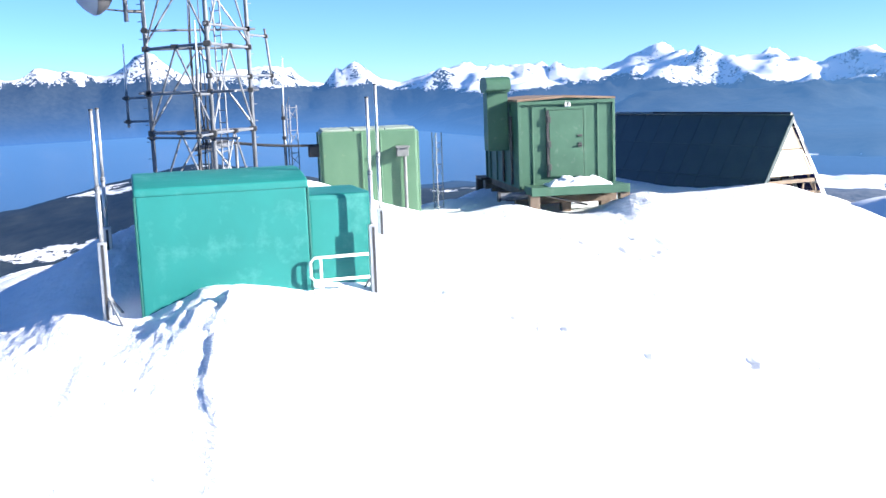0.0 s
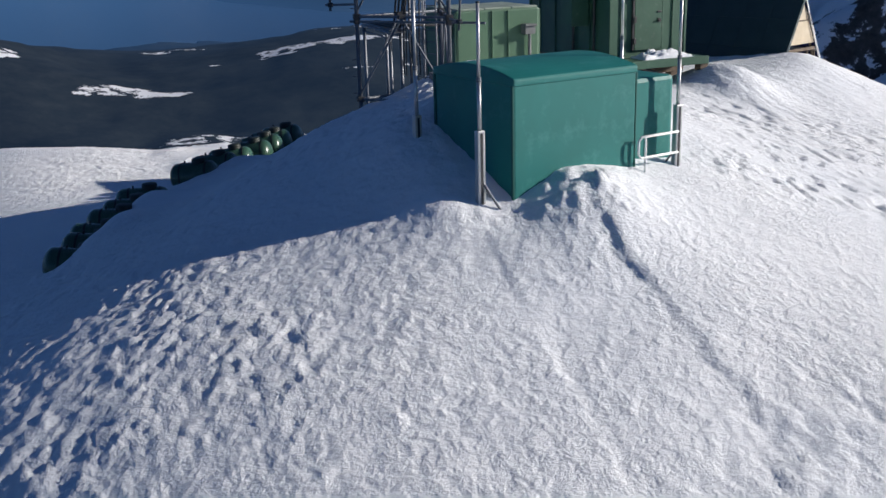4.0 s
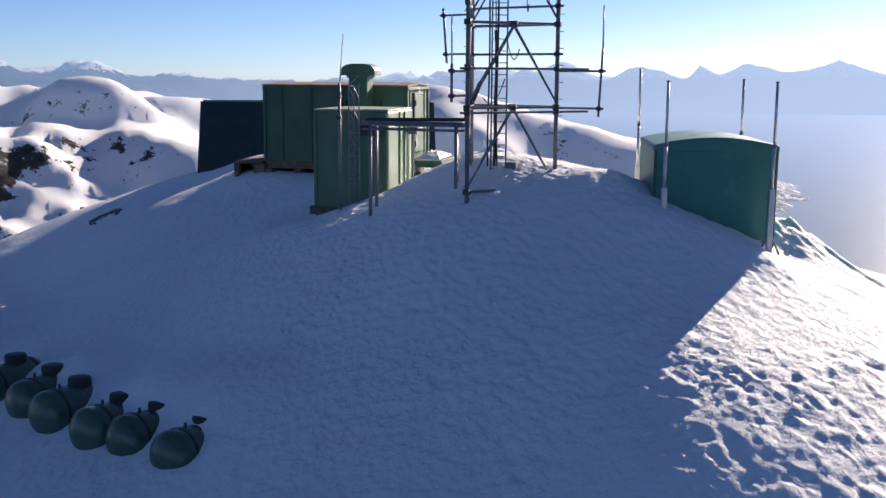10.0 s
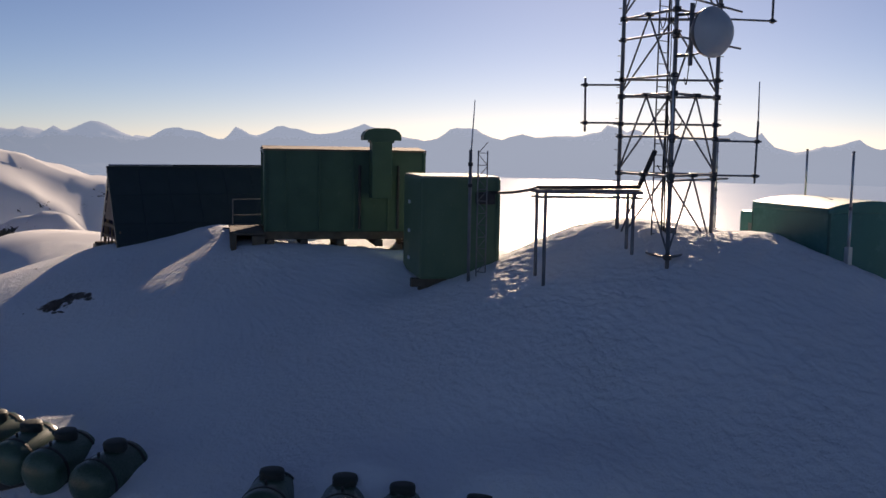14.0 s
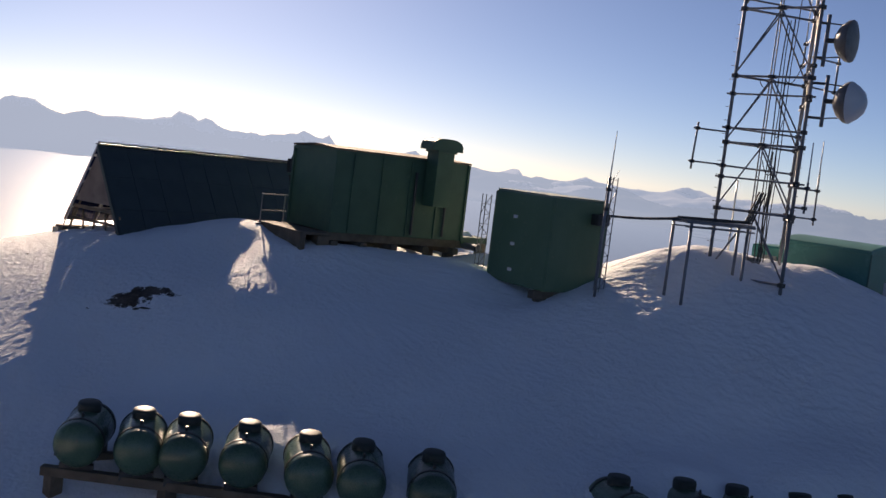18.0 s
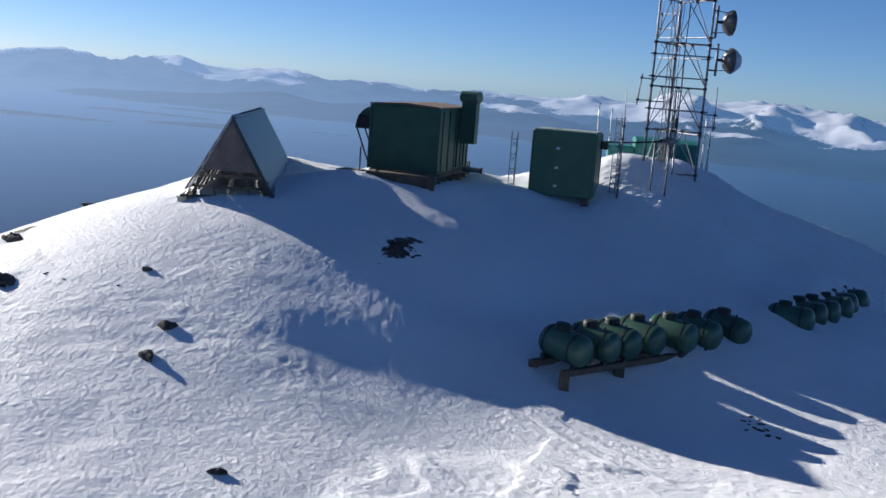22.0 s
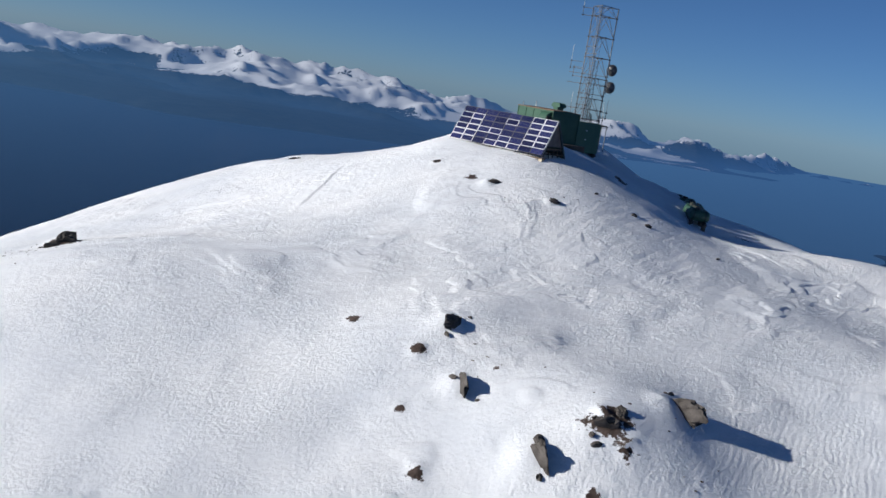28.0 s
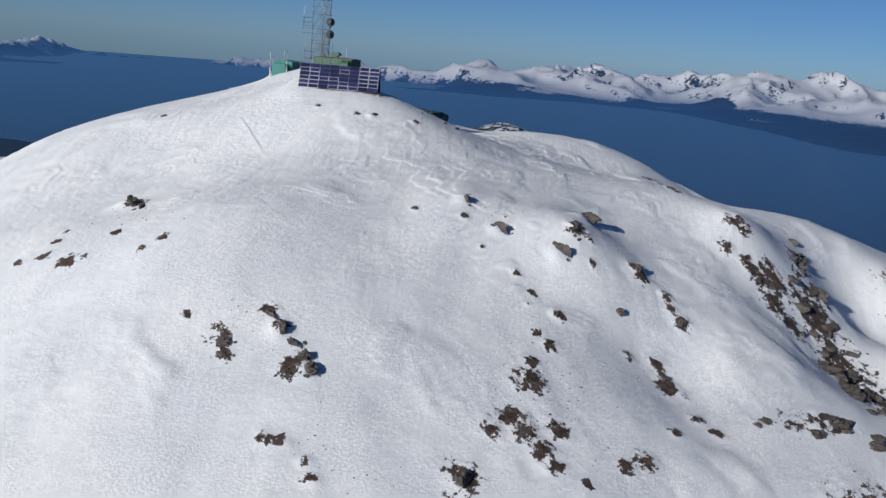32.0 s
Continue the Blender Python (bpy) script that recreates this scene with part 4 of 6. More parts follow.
def sheet_object(name, rings, seg, x, y, z, i0, i1, mat, attrs):
    nr = i1 - i0
    sl = slice(i0 * seg, i1 * seg)
    co = np.stack([x[sl], y[sl], z[sl]], 1)
    i = np.arange(nr - 1)[:, None] * seg
    j = np.arange(seg)[None, :]
    j2 = (j + 1) % seg
    faces = np.stack([i + j, i + seg + j, i + seg + j2, i + j2], -1).reshape(-1, 4)
    me = bpy.data.meshes.new(name)
    me.vertices.add(len(co))
    me.vertices.foreach_set("co", co.ravel())
    me.loops.add(faces.size)
    me.loops.foreach_set("vertex_index", faces.ravel())
    me.polygons.add(len(faces))
    me.polygons.foreach_set("loop_start", np.arange(0, faces.size, 4))
    me.polygons.foreach_set("use_smooth", np.ones(len(faces), bool))
    me.update(calc_edges=True)
    for key, val in attrs.items():
        at = me.attributes.new(key, "FLOAT", "POINT")
        at.data.foreach_set("value", np.ascontiguousarray(val[sl], dtype=np.float32))
    me.materials.append(mat)
    return new(name, me)


def painted_haze(r, az, z=np.array(SEA)):
    """Share of painted haze glow on land and sea, and how far towards the sun it lies."""
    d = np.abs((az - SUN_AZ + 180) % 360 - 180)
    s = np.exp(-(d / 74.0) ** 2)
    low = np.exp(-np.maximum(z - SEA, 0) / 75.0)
    # bank paints thicker haze over the fjord and the western water
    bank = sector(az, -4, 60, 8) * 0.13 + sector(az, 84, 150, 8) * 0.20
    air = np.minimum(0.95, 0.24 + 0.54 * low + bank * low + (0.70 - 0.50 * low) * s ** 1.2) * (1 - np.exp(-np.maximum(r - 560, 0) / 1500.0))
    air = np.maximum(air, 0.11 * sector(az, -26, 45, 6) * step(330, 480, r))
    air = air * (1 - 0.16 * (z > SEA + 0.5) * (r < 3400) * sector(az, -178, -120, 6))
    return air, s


rings, SEG, gx, gy, gz, gsnow, gbare, gaz, gr = ground_sheet()
cut = int(np.searchsorted(rings, 190))
ground = sheet_object("ground", rings, SEG, gx, gy, gz, 0, cut, M_SNOW, {"bare": gbare, "crust": 0.35 * np.exp(-((gx - 8) / 11) ** 2 - ((gy - 53) / 9) ** 2) + 0.25 * np.exp(-((gx + 14) / 9) ** 2 - ((gy - 14) / 11) ** 2), "ripple": np.exp(-((gx - 8) / 15) ** 2 - ((gy - 82) / 11) ** 2) * step(0.30, 0.55, vnoise(gx / 7, gy / 5, 78)) + 0.5 * np.exp(-((gx + 14) / 8) ** 2 - ((gy - 68) / 9) ** 2)})
tagged(ground, "wind-packed snow dome of a mountain summit with rocky ribs", "snow ground", kind="structure")
air, sunward = painted_haze(gr, gaz, gz)
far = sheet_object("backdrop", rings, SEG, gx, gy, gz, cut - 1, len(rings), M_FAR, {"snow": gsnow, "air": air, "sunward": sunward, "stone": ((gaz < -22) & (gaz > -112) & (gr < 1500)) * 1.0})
tagged(far, "distant snowy ranges, forest slopes and islands with painted haze glow", "mountains", kind="structure")


def sea_sheet():
    rr = np.r_[150, np.geomspace(200, 4950, 50)]
    seg = 180
    ang = np.linspace(0, 2 * math.pi, seg, endpoint=False)
    R, A = np.meshgrid(rr, ang, indexing="ij")
    x, y = (CX + R * np.cos(A)).ravel(), (CY + R * np.sin(A)).ravel()
    z = np.full_like(x, SEA)
    az = np.degrees(np.arctan2(-(x - CX), y - CY))
    a, s = painted_haze(R.ravel(), az)
    # sector terms paint extra glow on the fjord and the western water
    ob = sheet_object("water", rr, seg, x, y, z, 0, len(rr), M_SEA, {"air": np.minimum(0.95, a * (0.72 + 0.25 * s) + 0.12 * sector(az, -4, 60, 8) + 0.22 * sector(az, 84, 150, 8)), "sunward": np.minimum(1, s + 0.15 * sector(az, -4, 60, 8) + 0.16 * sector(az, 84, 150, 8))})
    tagged(ob, "calm blue sea and fjord far below, with painted haze glow", "sea", kind="structure")


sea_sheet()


def ground_at(x, y):
    a, b = np.array([float(x)]), np.array([float(y)])
    z, _, _, r = terrain(a, b)
    return float((z + relief(a, b, r))[0])

# ---- builders ----


def thing(name, at, label, category, group="", rz=0.0):
    ob = new(name)
    ob.empty_display_size = 0.2
    ob.matrix_world = pose(*at, 0, 0, rz)
    return tagged(ob, label, category, group)


def part(name, bm, mat, parent, label="", smooth=False):
    me = bpy.data.meshes.new(name)
    bmesh.ops.recalc_face_normals(bm, faces=bm.faces)
    for f in bm.faces:
        f.smooth = smooth
    bm.to_mesh(me)
    bm.free()
    me.materials.append(mat)
    ob = new(name, me)
    ob.parent = parent
    if label:
        tagged(ob, label)
    return ob


def shared(name, me, parent, m, label=""):
    ob = new(name, me)
    ob.parent = parent
    ob.matrix_basis = m
    if label:
        tagged(ob, label)
    return ob


def box(bm, c, s, rz=0.0, bev=0.0, rx=0.0, ry=0.0):
    g = bmesh.ops.create_cube(bm, size=1.0, matrix=pose(*c, rx, ry, rz) @ Matrix.Diagonal((*s, 1)))
    if bev:
        es = list({e for v in g["verts"] for e in v.link_edges})
        bmesh.ops.bevel(bm, geom=es, offset=bev, segments=2, affect="EDGES", profile=0.6)
    return bm


def B(c, s, rz=0.0, bev=0.012, rx=0.0, ry=0.0):
    return box(bmesh.new(), c, s, rz, bev, rx, ry)


def tube(bm, p, q, r, n=10, r2=None):
    p, q = Vector(p), Vector(q)
    d = q - p
    m = Matrix.Translation((p + q) / 2) @ d.to_track_quat("Z", "Y").to_matrix().to_4x4()
    bmesh.ops.create_cone(bm, cap_ends=True, segments=n, radius1=r, radius2=r if r2 is None else r2, depth=d.length, matrix=m)
    return bm


def TU(p, q, r, n=10, r2=None):
    return tube(bmesh.new(), p, q, r, n, r2)


def lathe(bm, profile, n=24, m=None):
    """Turned body about z from (radius, height) pairs."""
    rows = []
    for r, z in profile:
        rows.append([bm.verts.new((r * math.cos(2 * math.pi * k / n), r * math.sin(2 * math.pi * k / n), z)) for k in range(n)] if r > 1e-5 else [bm.verts.new((0, 0, z))])
    for a, b in zip(rows, rows[1:]):
        for k in range(n):
            k2 = (k + 1) % n
            if len(a) > 1 and len(b) > 1:
                bm.faces.new((a[k], a[k2], b[k2], b[k]))
            elif len(a) > 1:
                bm.faces.new((a[k], a[k2], b[0]))
            elif len(b) > 1:
                bm.faces.new((a[0], b[k2], b[k]))
    if m is not None:
        bmesh.ops.transform(bm, matrix=m, verts=bm.verts)
    return bm


def pipe_path(bm, pts, r, n=8):
    """One bent tube through the points."""
    pts = [Vector(p) for p in pts]
    rows, side = [], None
    for i, p in enumerate(pts):
        d = (pts[min(i + 1, len(pts) - 1)] - pts[max(i - 1, 0)]).normalized()
        if side is None:
            side = d.orthogonal().normalized()
        side = (side - d * side.dot(d)).normalized()
        up_ = d.cross(side)
        rows.append([bm.verts.new(p + (side * math.cos(2 * math.pi * k / n) + up_ * math.sin(2 * math.pi * k / n)) * r) for k in range(n)])
    for a, c in zip(rows, rows[1:]):
        for k in range(n):
            bm.faces.new((a[k], a[(k + 1) % n], c[(k + 1) % n], c[k]))
    bm.faces.new(rows[0][::-1])
    bm.faces.new(rows[-1])
    return bm


def sag(a, b, drop, k=8):
    a, b = Vector(a), Vector(b)
    return [a.lerp(b, i / k) - Vector((0, 0, drop * 4 * (i / k) * (1 - i / k))) for i in range(k + 1)]


def prism(bm, outline, y0, y1):
    """Outline in x,z pulled along y."""
    a = [bm.verts.new((x, y0, z)) for x, z in outline]
    b = [bm.verts.new((x, y1, z)) for x, z in outline]
    bm.faces.new(a)
    bm.faces.new(b[::-1])
    for i in range(len(a)):
        j = (i + 1) % len(a)
        bm.faces.new((a[i], b[i], b[j], a[j]))
    return bm


# ---- the green equipment hut with a door ----
HW, HL, HZ0, HZ1 = 2.93, 5.25, -3.80, -1.08
hut = thing("equipment_hut", (2.42, 32.97, HZ0), "dark green steel equipment hut, rusty flat roof, on timber skids", "hut", rz=6.2)
hh = HZ1 - HZ0
part("wall", prism(bmesh.new(), [(0, 0), (HW, 0), (HW, hh - 0.05), (HW / 2, hh + 0.02), (0, hh - 0.05)], 0, HL), M_GREEN, hut, "dark green painted steel walls")
part("roof", prism(bmesh.new(), [(-0.07, hh - 0.05), (HW / 2, hh + 0.03), (HW + 0.07, hh - 0.05), (HW + 0.07, hh + 0.01), (HW / 2, hh + 0.10), (-0.07, hh + 0.01)], -0.08, HL + 0.08), M_RUST, hut, "rust-stained brown flat roof")
for x in (-0.02, HW + 0.02):
    for y in (-0.02, HL + 0.02):
        part("corner_post", B((x, y, hh / 2 - 0.03), (0.09, 0.09, hh - 0.06)), M_GREEN, hut)
for x in (0.40, 2.45):
    part("wall_rib", B((x, -0.018, hh / 2 - 0.05), (0.05, 0.036, hh - 0.16)), M_GREEN, hut)
for y in (1.2, 2.35, 3.5, 4.6):
    part("wall_rib", B((-0.025, y, hh / 2 - 0.05), (0.05, 0.06, hh - 0.16)), M_GREEN, hut)
    part("wall_rib", B((HW + 0.025, y, hh / 2 - 0.05), (0.05, 0.06, hh - 0.16)), M_GREEN, hut)
part("eave_trim", B((HW / 2, -0.05, hh - 0.11), (HW + 0.1, 0.06, 0.10)), M_GREEN, hut)
part("eave_trim", B((HW / 2, HL + 0.05, hh - 0.11), (HW + 0.1, 0.06, 0.10)), M_GREEN, hut)
door = part("door", B((1.44, -0.045, 1.36), (1.06, 0.07, 2.02)), M_GREEN, hut, "dark green steel door, shut")
part("door_frame", B((1.44, -0.03, 2.42), (1.26, 0.09, 0.08)), M_GREEN, hut)
part("door_frame", B((0.86, -0.03, 1.38), (0.08, 0.09, 2.06)), M_DARKSTEEL, hut, "dark hinge-side jamb")
part("door_frame", B((2.02, -0.03, 1.38), (0.08, 0.09, 2.06)), M_GREEN, hut)
for z in (0.65, 1.35, 2.1):
    part("hinge", B((0.90, -0.10, z), (0.10, 0.05, 0.20)), M_DARKSTEEL, door)
part("handle", TU((1.78, -0.13, 1.30), (1.92, -0.13, 1.30), 0.022), M_DARKSTEEL, door, "dark lever handle")
part("handle_plate", B((1.86, -0.09, 1.30), (0.12, 0.03, 0.14)), M_DARKSTEEL, door)
part("latch", B((1.86, -0.09, 1.58), (0.16, 0.04, 0.06)), M_DARKSTEEL, door)
part("sign", B((1.50, -0.07, 2.55), (0.18, 0.02, 0.15), bev=0.004), M_WHITE, hut, "small white plate with a dark mark")
part("sign_mark", B((1.50, -0.084, 2.55), (0.05, 0.006, 0.09), bev=0.0), M_CABLE, hut)
# skids, bearers and posts beneath
for x in (0.25, HW - 0.25):
    part("skid", B((x, HL / 2, -0.14), (0.24, HL + 0.6, 0.26)), M_WOOD, hut, "weathered timber skid")
for y in (0.25, 1.5, 2.8, 4.0, 5.1):
    part("bearer", B((HW / 2, y, -0.38), (HW + 0.3, 0.24, 0.22)), M_WOOD, hut)
for x in (0.2, HW / 2, HW - 0.2):
    for y in (0.3, 2.7, 5.0):
        part("footing", B((x, y, -0.78), (0.30, 0.30, 0.62)), M_WOOD, hut)
# front deck
part("deck", B((1.55, -0.66, 0.10), (2.95, 1.10, 0.07)), M_GREEN, hut, "green steel landing before the door")
part("deck_beam", B((1.55, -1.22, 0.02), (3.02, 0.07, 0.26)), M_GREEN, hut)
for x in (0.10, 1.75, 3.02):
    part("deck_beam", B((x, -0.66, 0.0), (0.07, 1.08, 0.22)), M_GREEN, hut)
for x in (0.15, 2.92):
    part("deck_post", B((x, -1.05, -0.42), (0.30, 0.30, 0.70)), M_WOOD, hut)
part("deck_brace", TU((0.3, -1.1, -0.05), (1.8, -1.0, -0.45), 0.03), M_DARKSTEEL, hut)
# roof ventilator on the west wall
vent = part("duct", B((-0.42, 1.52, hh - 0.62), (0.66, 0.66, 1.9)), M_GREEN, hut, "square green ventilation duct")
part("duct_collar", B((-0.42, 1.52, hh + 0.30), (0.78, 0.78, 0.08)), M_GREEN, vent)
arch = [(-0.62, 0.0), (-0.62, 0.16), (-0.55, 0.28), (-0.42, 0.36), (-0.2, 0.40), (0.2, 0.40), (0.42, 0.36), (0.55, 0.28), (0.62, 0.16), (0.62, 0.0)]
hood = prism(bmesh.new(), arch, -0.38, 0.38)
bmesh.ops.transform(hood, matrix=pose(-0.42, 1.52, hh + 0.335, 0, 0, 90), verts=hood.verts)
part("hood", hood, M_GREEN, vent, "rounded rain hood")
for s in (-0.5, 0.5):
    part("conduit", TU((-0.08, 1.52 + s * 1.3, 0.1), (-0.08, 1.52 + s * 1.3, hh - 0.5), 0.045), M_DARKSTEEL, hut)
part("exhaust_pipe", TU((0.3, -0.28, -0.16), (-0.75, -0.28, -0.16), 0.12, 14), M_STEEL, hut, "short galvanised exhaust pipe")
part("exhaust_cap", TU((-0.72, -0.28, -0.16), (-0.80, -0.28, -0.16), 0.15, 14), M_DARKSTEEL, hut)
# cowl on the east wall
cowl = bmesh.new()
outline = [(0, 0)] + [(0.75 * math.cos(radians(a)), 0.95 * math.sin(radians(a))) for a in range(0, 91, 10)]
prism(cowl, outline, -0.55, 0.55)
bmesh.ops.transform(cowl, matrix=pose(HW, 4.55, hh - 1.12), verts=cowl.verts)
part("cowl", cowl, M_GREEN, hut, "rounded air intake cowl")
# the cowl is solid; a black plate stands for the shade inside its mouth
part("cowl_mouth_shade", B((HW + 0.34, 5.13, hh - 0.80), (0.56, 0.03, 0.50), bev=0.1), M_CABLE, hut, "black plate painted as the shaded intake opening")
for y in (4.05, 5.05):
    part("cowl_brace", TU((HW + 0.68, y, hh - 1.12), (HW + 0.06, y, 0.1), 0.035), M_DARKSTEEL, hut)
# rear walkway with rails
part("walkway", B((1.2, HL + 0.62, -0.06), (2.9, 1.1, 0.08)), M_WOOD, hut, "timber rear walkway")
for x in (-0.15, 1.2, 2.55):
    part("walkway_post", B((x, HL + 1.05, -0.50), (0.18, 0.18, 0.85)), M_WOOD, hut)
for z in (0.32, 0.88):
    part("rail", TU((2.98, HL + 1.05, z), (3.65, HL - 1.0, z), 0.022), M_STEEL, hut)
for f in (0.0, 0.5, 1.0):
    x, y = 2.98 + 0.67 * f, HL + 1.05 - 2.05 * f
    part("rail_post", TU((x, y, -0.1), (x, y, 0.90), 0.024), M_STEEL, hut)
part("cribbing", B((HW / 2, HL - 0.05, -0.62), (HW + 0.2, 0.30, 0.50)), M_WOOD, hut, "heavy dark timber cribbing")
part("cribbing", B((0.10, HL + 0.25, -0.60), (0.42, 0.42, 0.95)), M_WOOD, hut)
part("walkway_skirt", B((1.2, HL + 1.14, -0.30), (2.9, 0.06, 0.46)), M_WOOD, hut)
part("walkway_skirt", B((2.62, HL + 0.62, -0.30), (0.06, 1.1, 0.46)), M_WOOD, hut)
part("ramp", B((3.25, HL + 0.95, -0.35), (1.5, 0.9, 0.08), ry=18), M_WOOD, hut, "sloping timber ramp")
part("side_step", B((HW + 0.5, HL + 0.7, -0.1), (1.0, 1.0, 0.07)), M_WOOD, hut)


def heap(name, at, size, label, seed, rz=0.0, amp=0.16):
    bm = bmesh.new()
    bmesh.ops.create_grid(bm, x_segments=26, y_segments=18, size=0.5)
    for v in bm.verts:
        d = max(abs(v.co.x), abs(v.co.y)) * 2
        h = (1 - d ** 4) * (0.7 + amp * 3 * noise.fractal(Vector((v.co.x * 5 + seed, v.co.y * 4, seed)), 0.9, 2.1, 4))
        v.co = Vector((v.co.x * size[0] * (1 + 0.06 * noise.noise(v.co * 9)), v.co.y * size[1] * (1 + 0.1 * noise.noise(v.co * 7)), max(h, 0) * size[2]))
    edge = [e for e in bm.edges if e.is_boundary]
    low = bmesh.ops.extrude_edge_only(bm, edges=edge)["geom"]
    for v in low:
        if isinstance(v, bmesh.types.BMVert):
            v.co.z = -0.02
    me = bpy.data.meshes.new(name)
    for f in bm.faces:
        f.smooth = True
    bm.to_mesh(me)
    bm.free()
    me.materials.append(M_DRIFT)
    ob = new(name, me)
    ob.matrix_world = pose(*at, 0, 0, rz)
    return tagged(ob, label, "snow")


heap("snow_drift", (2.42 + 1.62 * 0.994 + 0.072, 32.97 + 0.17 - 0.60, HZ0 + 0.137), (1.95, 0.85, 0.26), "lumpy heap of snow on the green landing", 3.0, 6.2, 0.24)

# ---- the sage hut ----
SW, SD, SZ0, SZ1 = 2.80, 2.32, -4.62, -1.76
sage = thing("sage_shelter", (-3.50, 31.22, SZ0), "pale sage green fibreglass shelter cabin with a frosted flat roof", "shelter", rz=6.2)
sh_ = SZ1 - SZ0
part("body", B((SW / 2, SD / 2, sh_ / 2), (SW, SD, sh_), bev=0.07), M_SAGE, sage)
for i in range(3):
    w3 = (SW - 0.10) / 3
    part("roof_panel", B((0.05 + w3 * (i + 0.5), SD / 2, sh_ + 0.02), (w3 - 0.03, SD - 0.06, 0.06), bev=0.02), M_SAGEROOF, sage, "frosted roof panel")
for x in (1.18, 1.72):
    part("wall_rib", B((x, -0.02, sh_ / 2), (0.05, 0.05, sh_ - 0.1)), M_SAGE, sage)
for y in (0.08, SD - 0.08):
    part("edge_trim", B((-0.015, y, sh_ / 2), (0.05, 0.10, sh_ - 0.12)), M_SAGE, sage)
    part("edge_trim", B((SW + 0.015, y, sh_ / 2), (0.05, 0.10, sh_ - 0.12)), M_SAGE, sage)
vb = part("vent_box", B((2.32, -0.16, sh_ - 0.62), (0.34, 0.28, 0.30)), M_GREY, sage, "grey weatherproof vent box")
part("vent_lip", B((2.32, -0.32, sh_ - 0.50), (0.40, 0.08, 0.06)), M_GREY, vb)
part("conduit", TU((2.40, -0.10, 0.2), (2.40, -0.10, sh_ - 0.75), 0.05), M_GREY, sage)
part("intake_hood", B((-0.18, 0.5, sh_ - 0.55), (0.34, 0.5, 0.34), bev=0.05), M_DARKSTEEL, sage, "dark cable entry hood")
for x, z in ((0.75, 2.1), (0.75, 1.25), (0.75, 0.45)):
    part("bracket", B((x + 0.9, SD + 0.03, z), (0.16, 0.05, 0.10)), M_WHITE, sage, "pale wall bracket")
for x in (0.3, SW - 0.3):
    part("skid", B((x, SD / 2, -0.12), (0.26, SD + 0.4, 0.24)), M_WOOD, sage)
for x in (0.3, SW - 0.3):
    for y in (0.2, SD - 0.2):
        part("footing", B((x, y, -0.50), (0.34, 0.34, 0.52)), M_WOOD, sage)

# ---- the teal shelter with its annex ----
TW, TD, TZ0, TZ1 = 3.17, 2.85, -5.15, -2.30
teal = thing("teal_shelter", (-6.10, 20.34, TZ0), "bright teal fibreglass shelter with crowned roof, half buried in snow", "shelter", rz=14.5)
th_ = TZ1 - TZ0
CROWN = 0.19


def barrel(x0, x1, y0, y1, low, rise, lift):
    """Box with a roof that curves from the front eave to the back one."""
    bm = bmesh.new()
    k = 14
    arc = [(y0 + (y1 - y0) * i / k, low + lift + rise * (1 - (2 * i / k - 1) ** 2)) for i in range(k + 1)]
    base = low - 0.12 if lift else 0.0
    prism(bm, [(y0, base)] + arc + [(y1, base)], x0, x1)
    bmesh.ops.transform(bm, matrix=Matrix(((0, 1, 0, 0), (1, 0, 0, 0), (0, 0, 1, 0), (0, 0, 0, 1))), verts=bm.verts)
    es = [e for e in bm.edges if len(e.link_faces) == 2 and e.calc_face_angle(0) > 0.9]
    bmesh.ops.bevel(bm, geom=es, offset=0.05, segments=3, affect="EDGES", profile=0.6)
    return bm


part("body", barrel(0, TW, 0, TD, th_ - 0.04, CROWN, 0), M_TEAL, teal)
part("roof", barrel(-0.025, TW + 0.025, -0.025, TD + 0.025, th_ - 0.04, CROWN, 0.035), M_TEAL, teal, "crowned teal roof lid")
for x in (-0.012, TW + 0.012):
    for y in (0.03, TD - 0.03):
        part("edge_strip", B((x, y, th_ / 2 - 0.05), (0.04, 0.07, th_ - 0.16)), M_TEALTRIM, teal)
AX, AD, AH = 1.38, 2.0, th_ - 0.34
part("annex", B((TW + AX / 2 + 0.002, 0.30 + AD / 2, AH / 2), (AX, AD, AH), bev=0.10), M_TEAL, teal, "lower teal annex with rounded corners")
part("annex_panel", B((TW + AX / 2 - 0.05, 0.30 + AD + 0.005, AH / 2 + 0.3), (0.55, 0.03, 1.2)), M_GREY, teal, "pale panel in the annex back")
rail = thing("guard_railing", (-3.05, 20.955, -4.50), "white tubular guard railing beside the teal shelter", "railing", rz=14.5)
part("frame", pipe_path(bmesh.new(), [Vector(p) for p in ((1.17, 0, 0.25), (0.10, 0, 0.25), (0.02, 0, 0.33), (0.02, 0, 0.62), (0.10, 0, 0.70), (1.17, 0, 0.70))], 0.028), M_WHITE, rail, smooth=True)
part("post", TU((0.22, 0, -0.35), (0.22, 0, 0.70), 0.026), M_WHITE, rail)


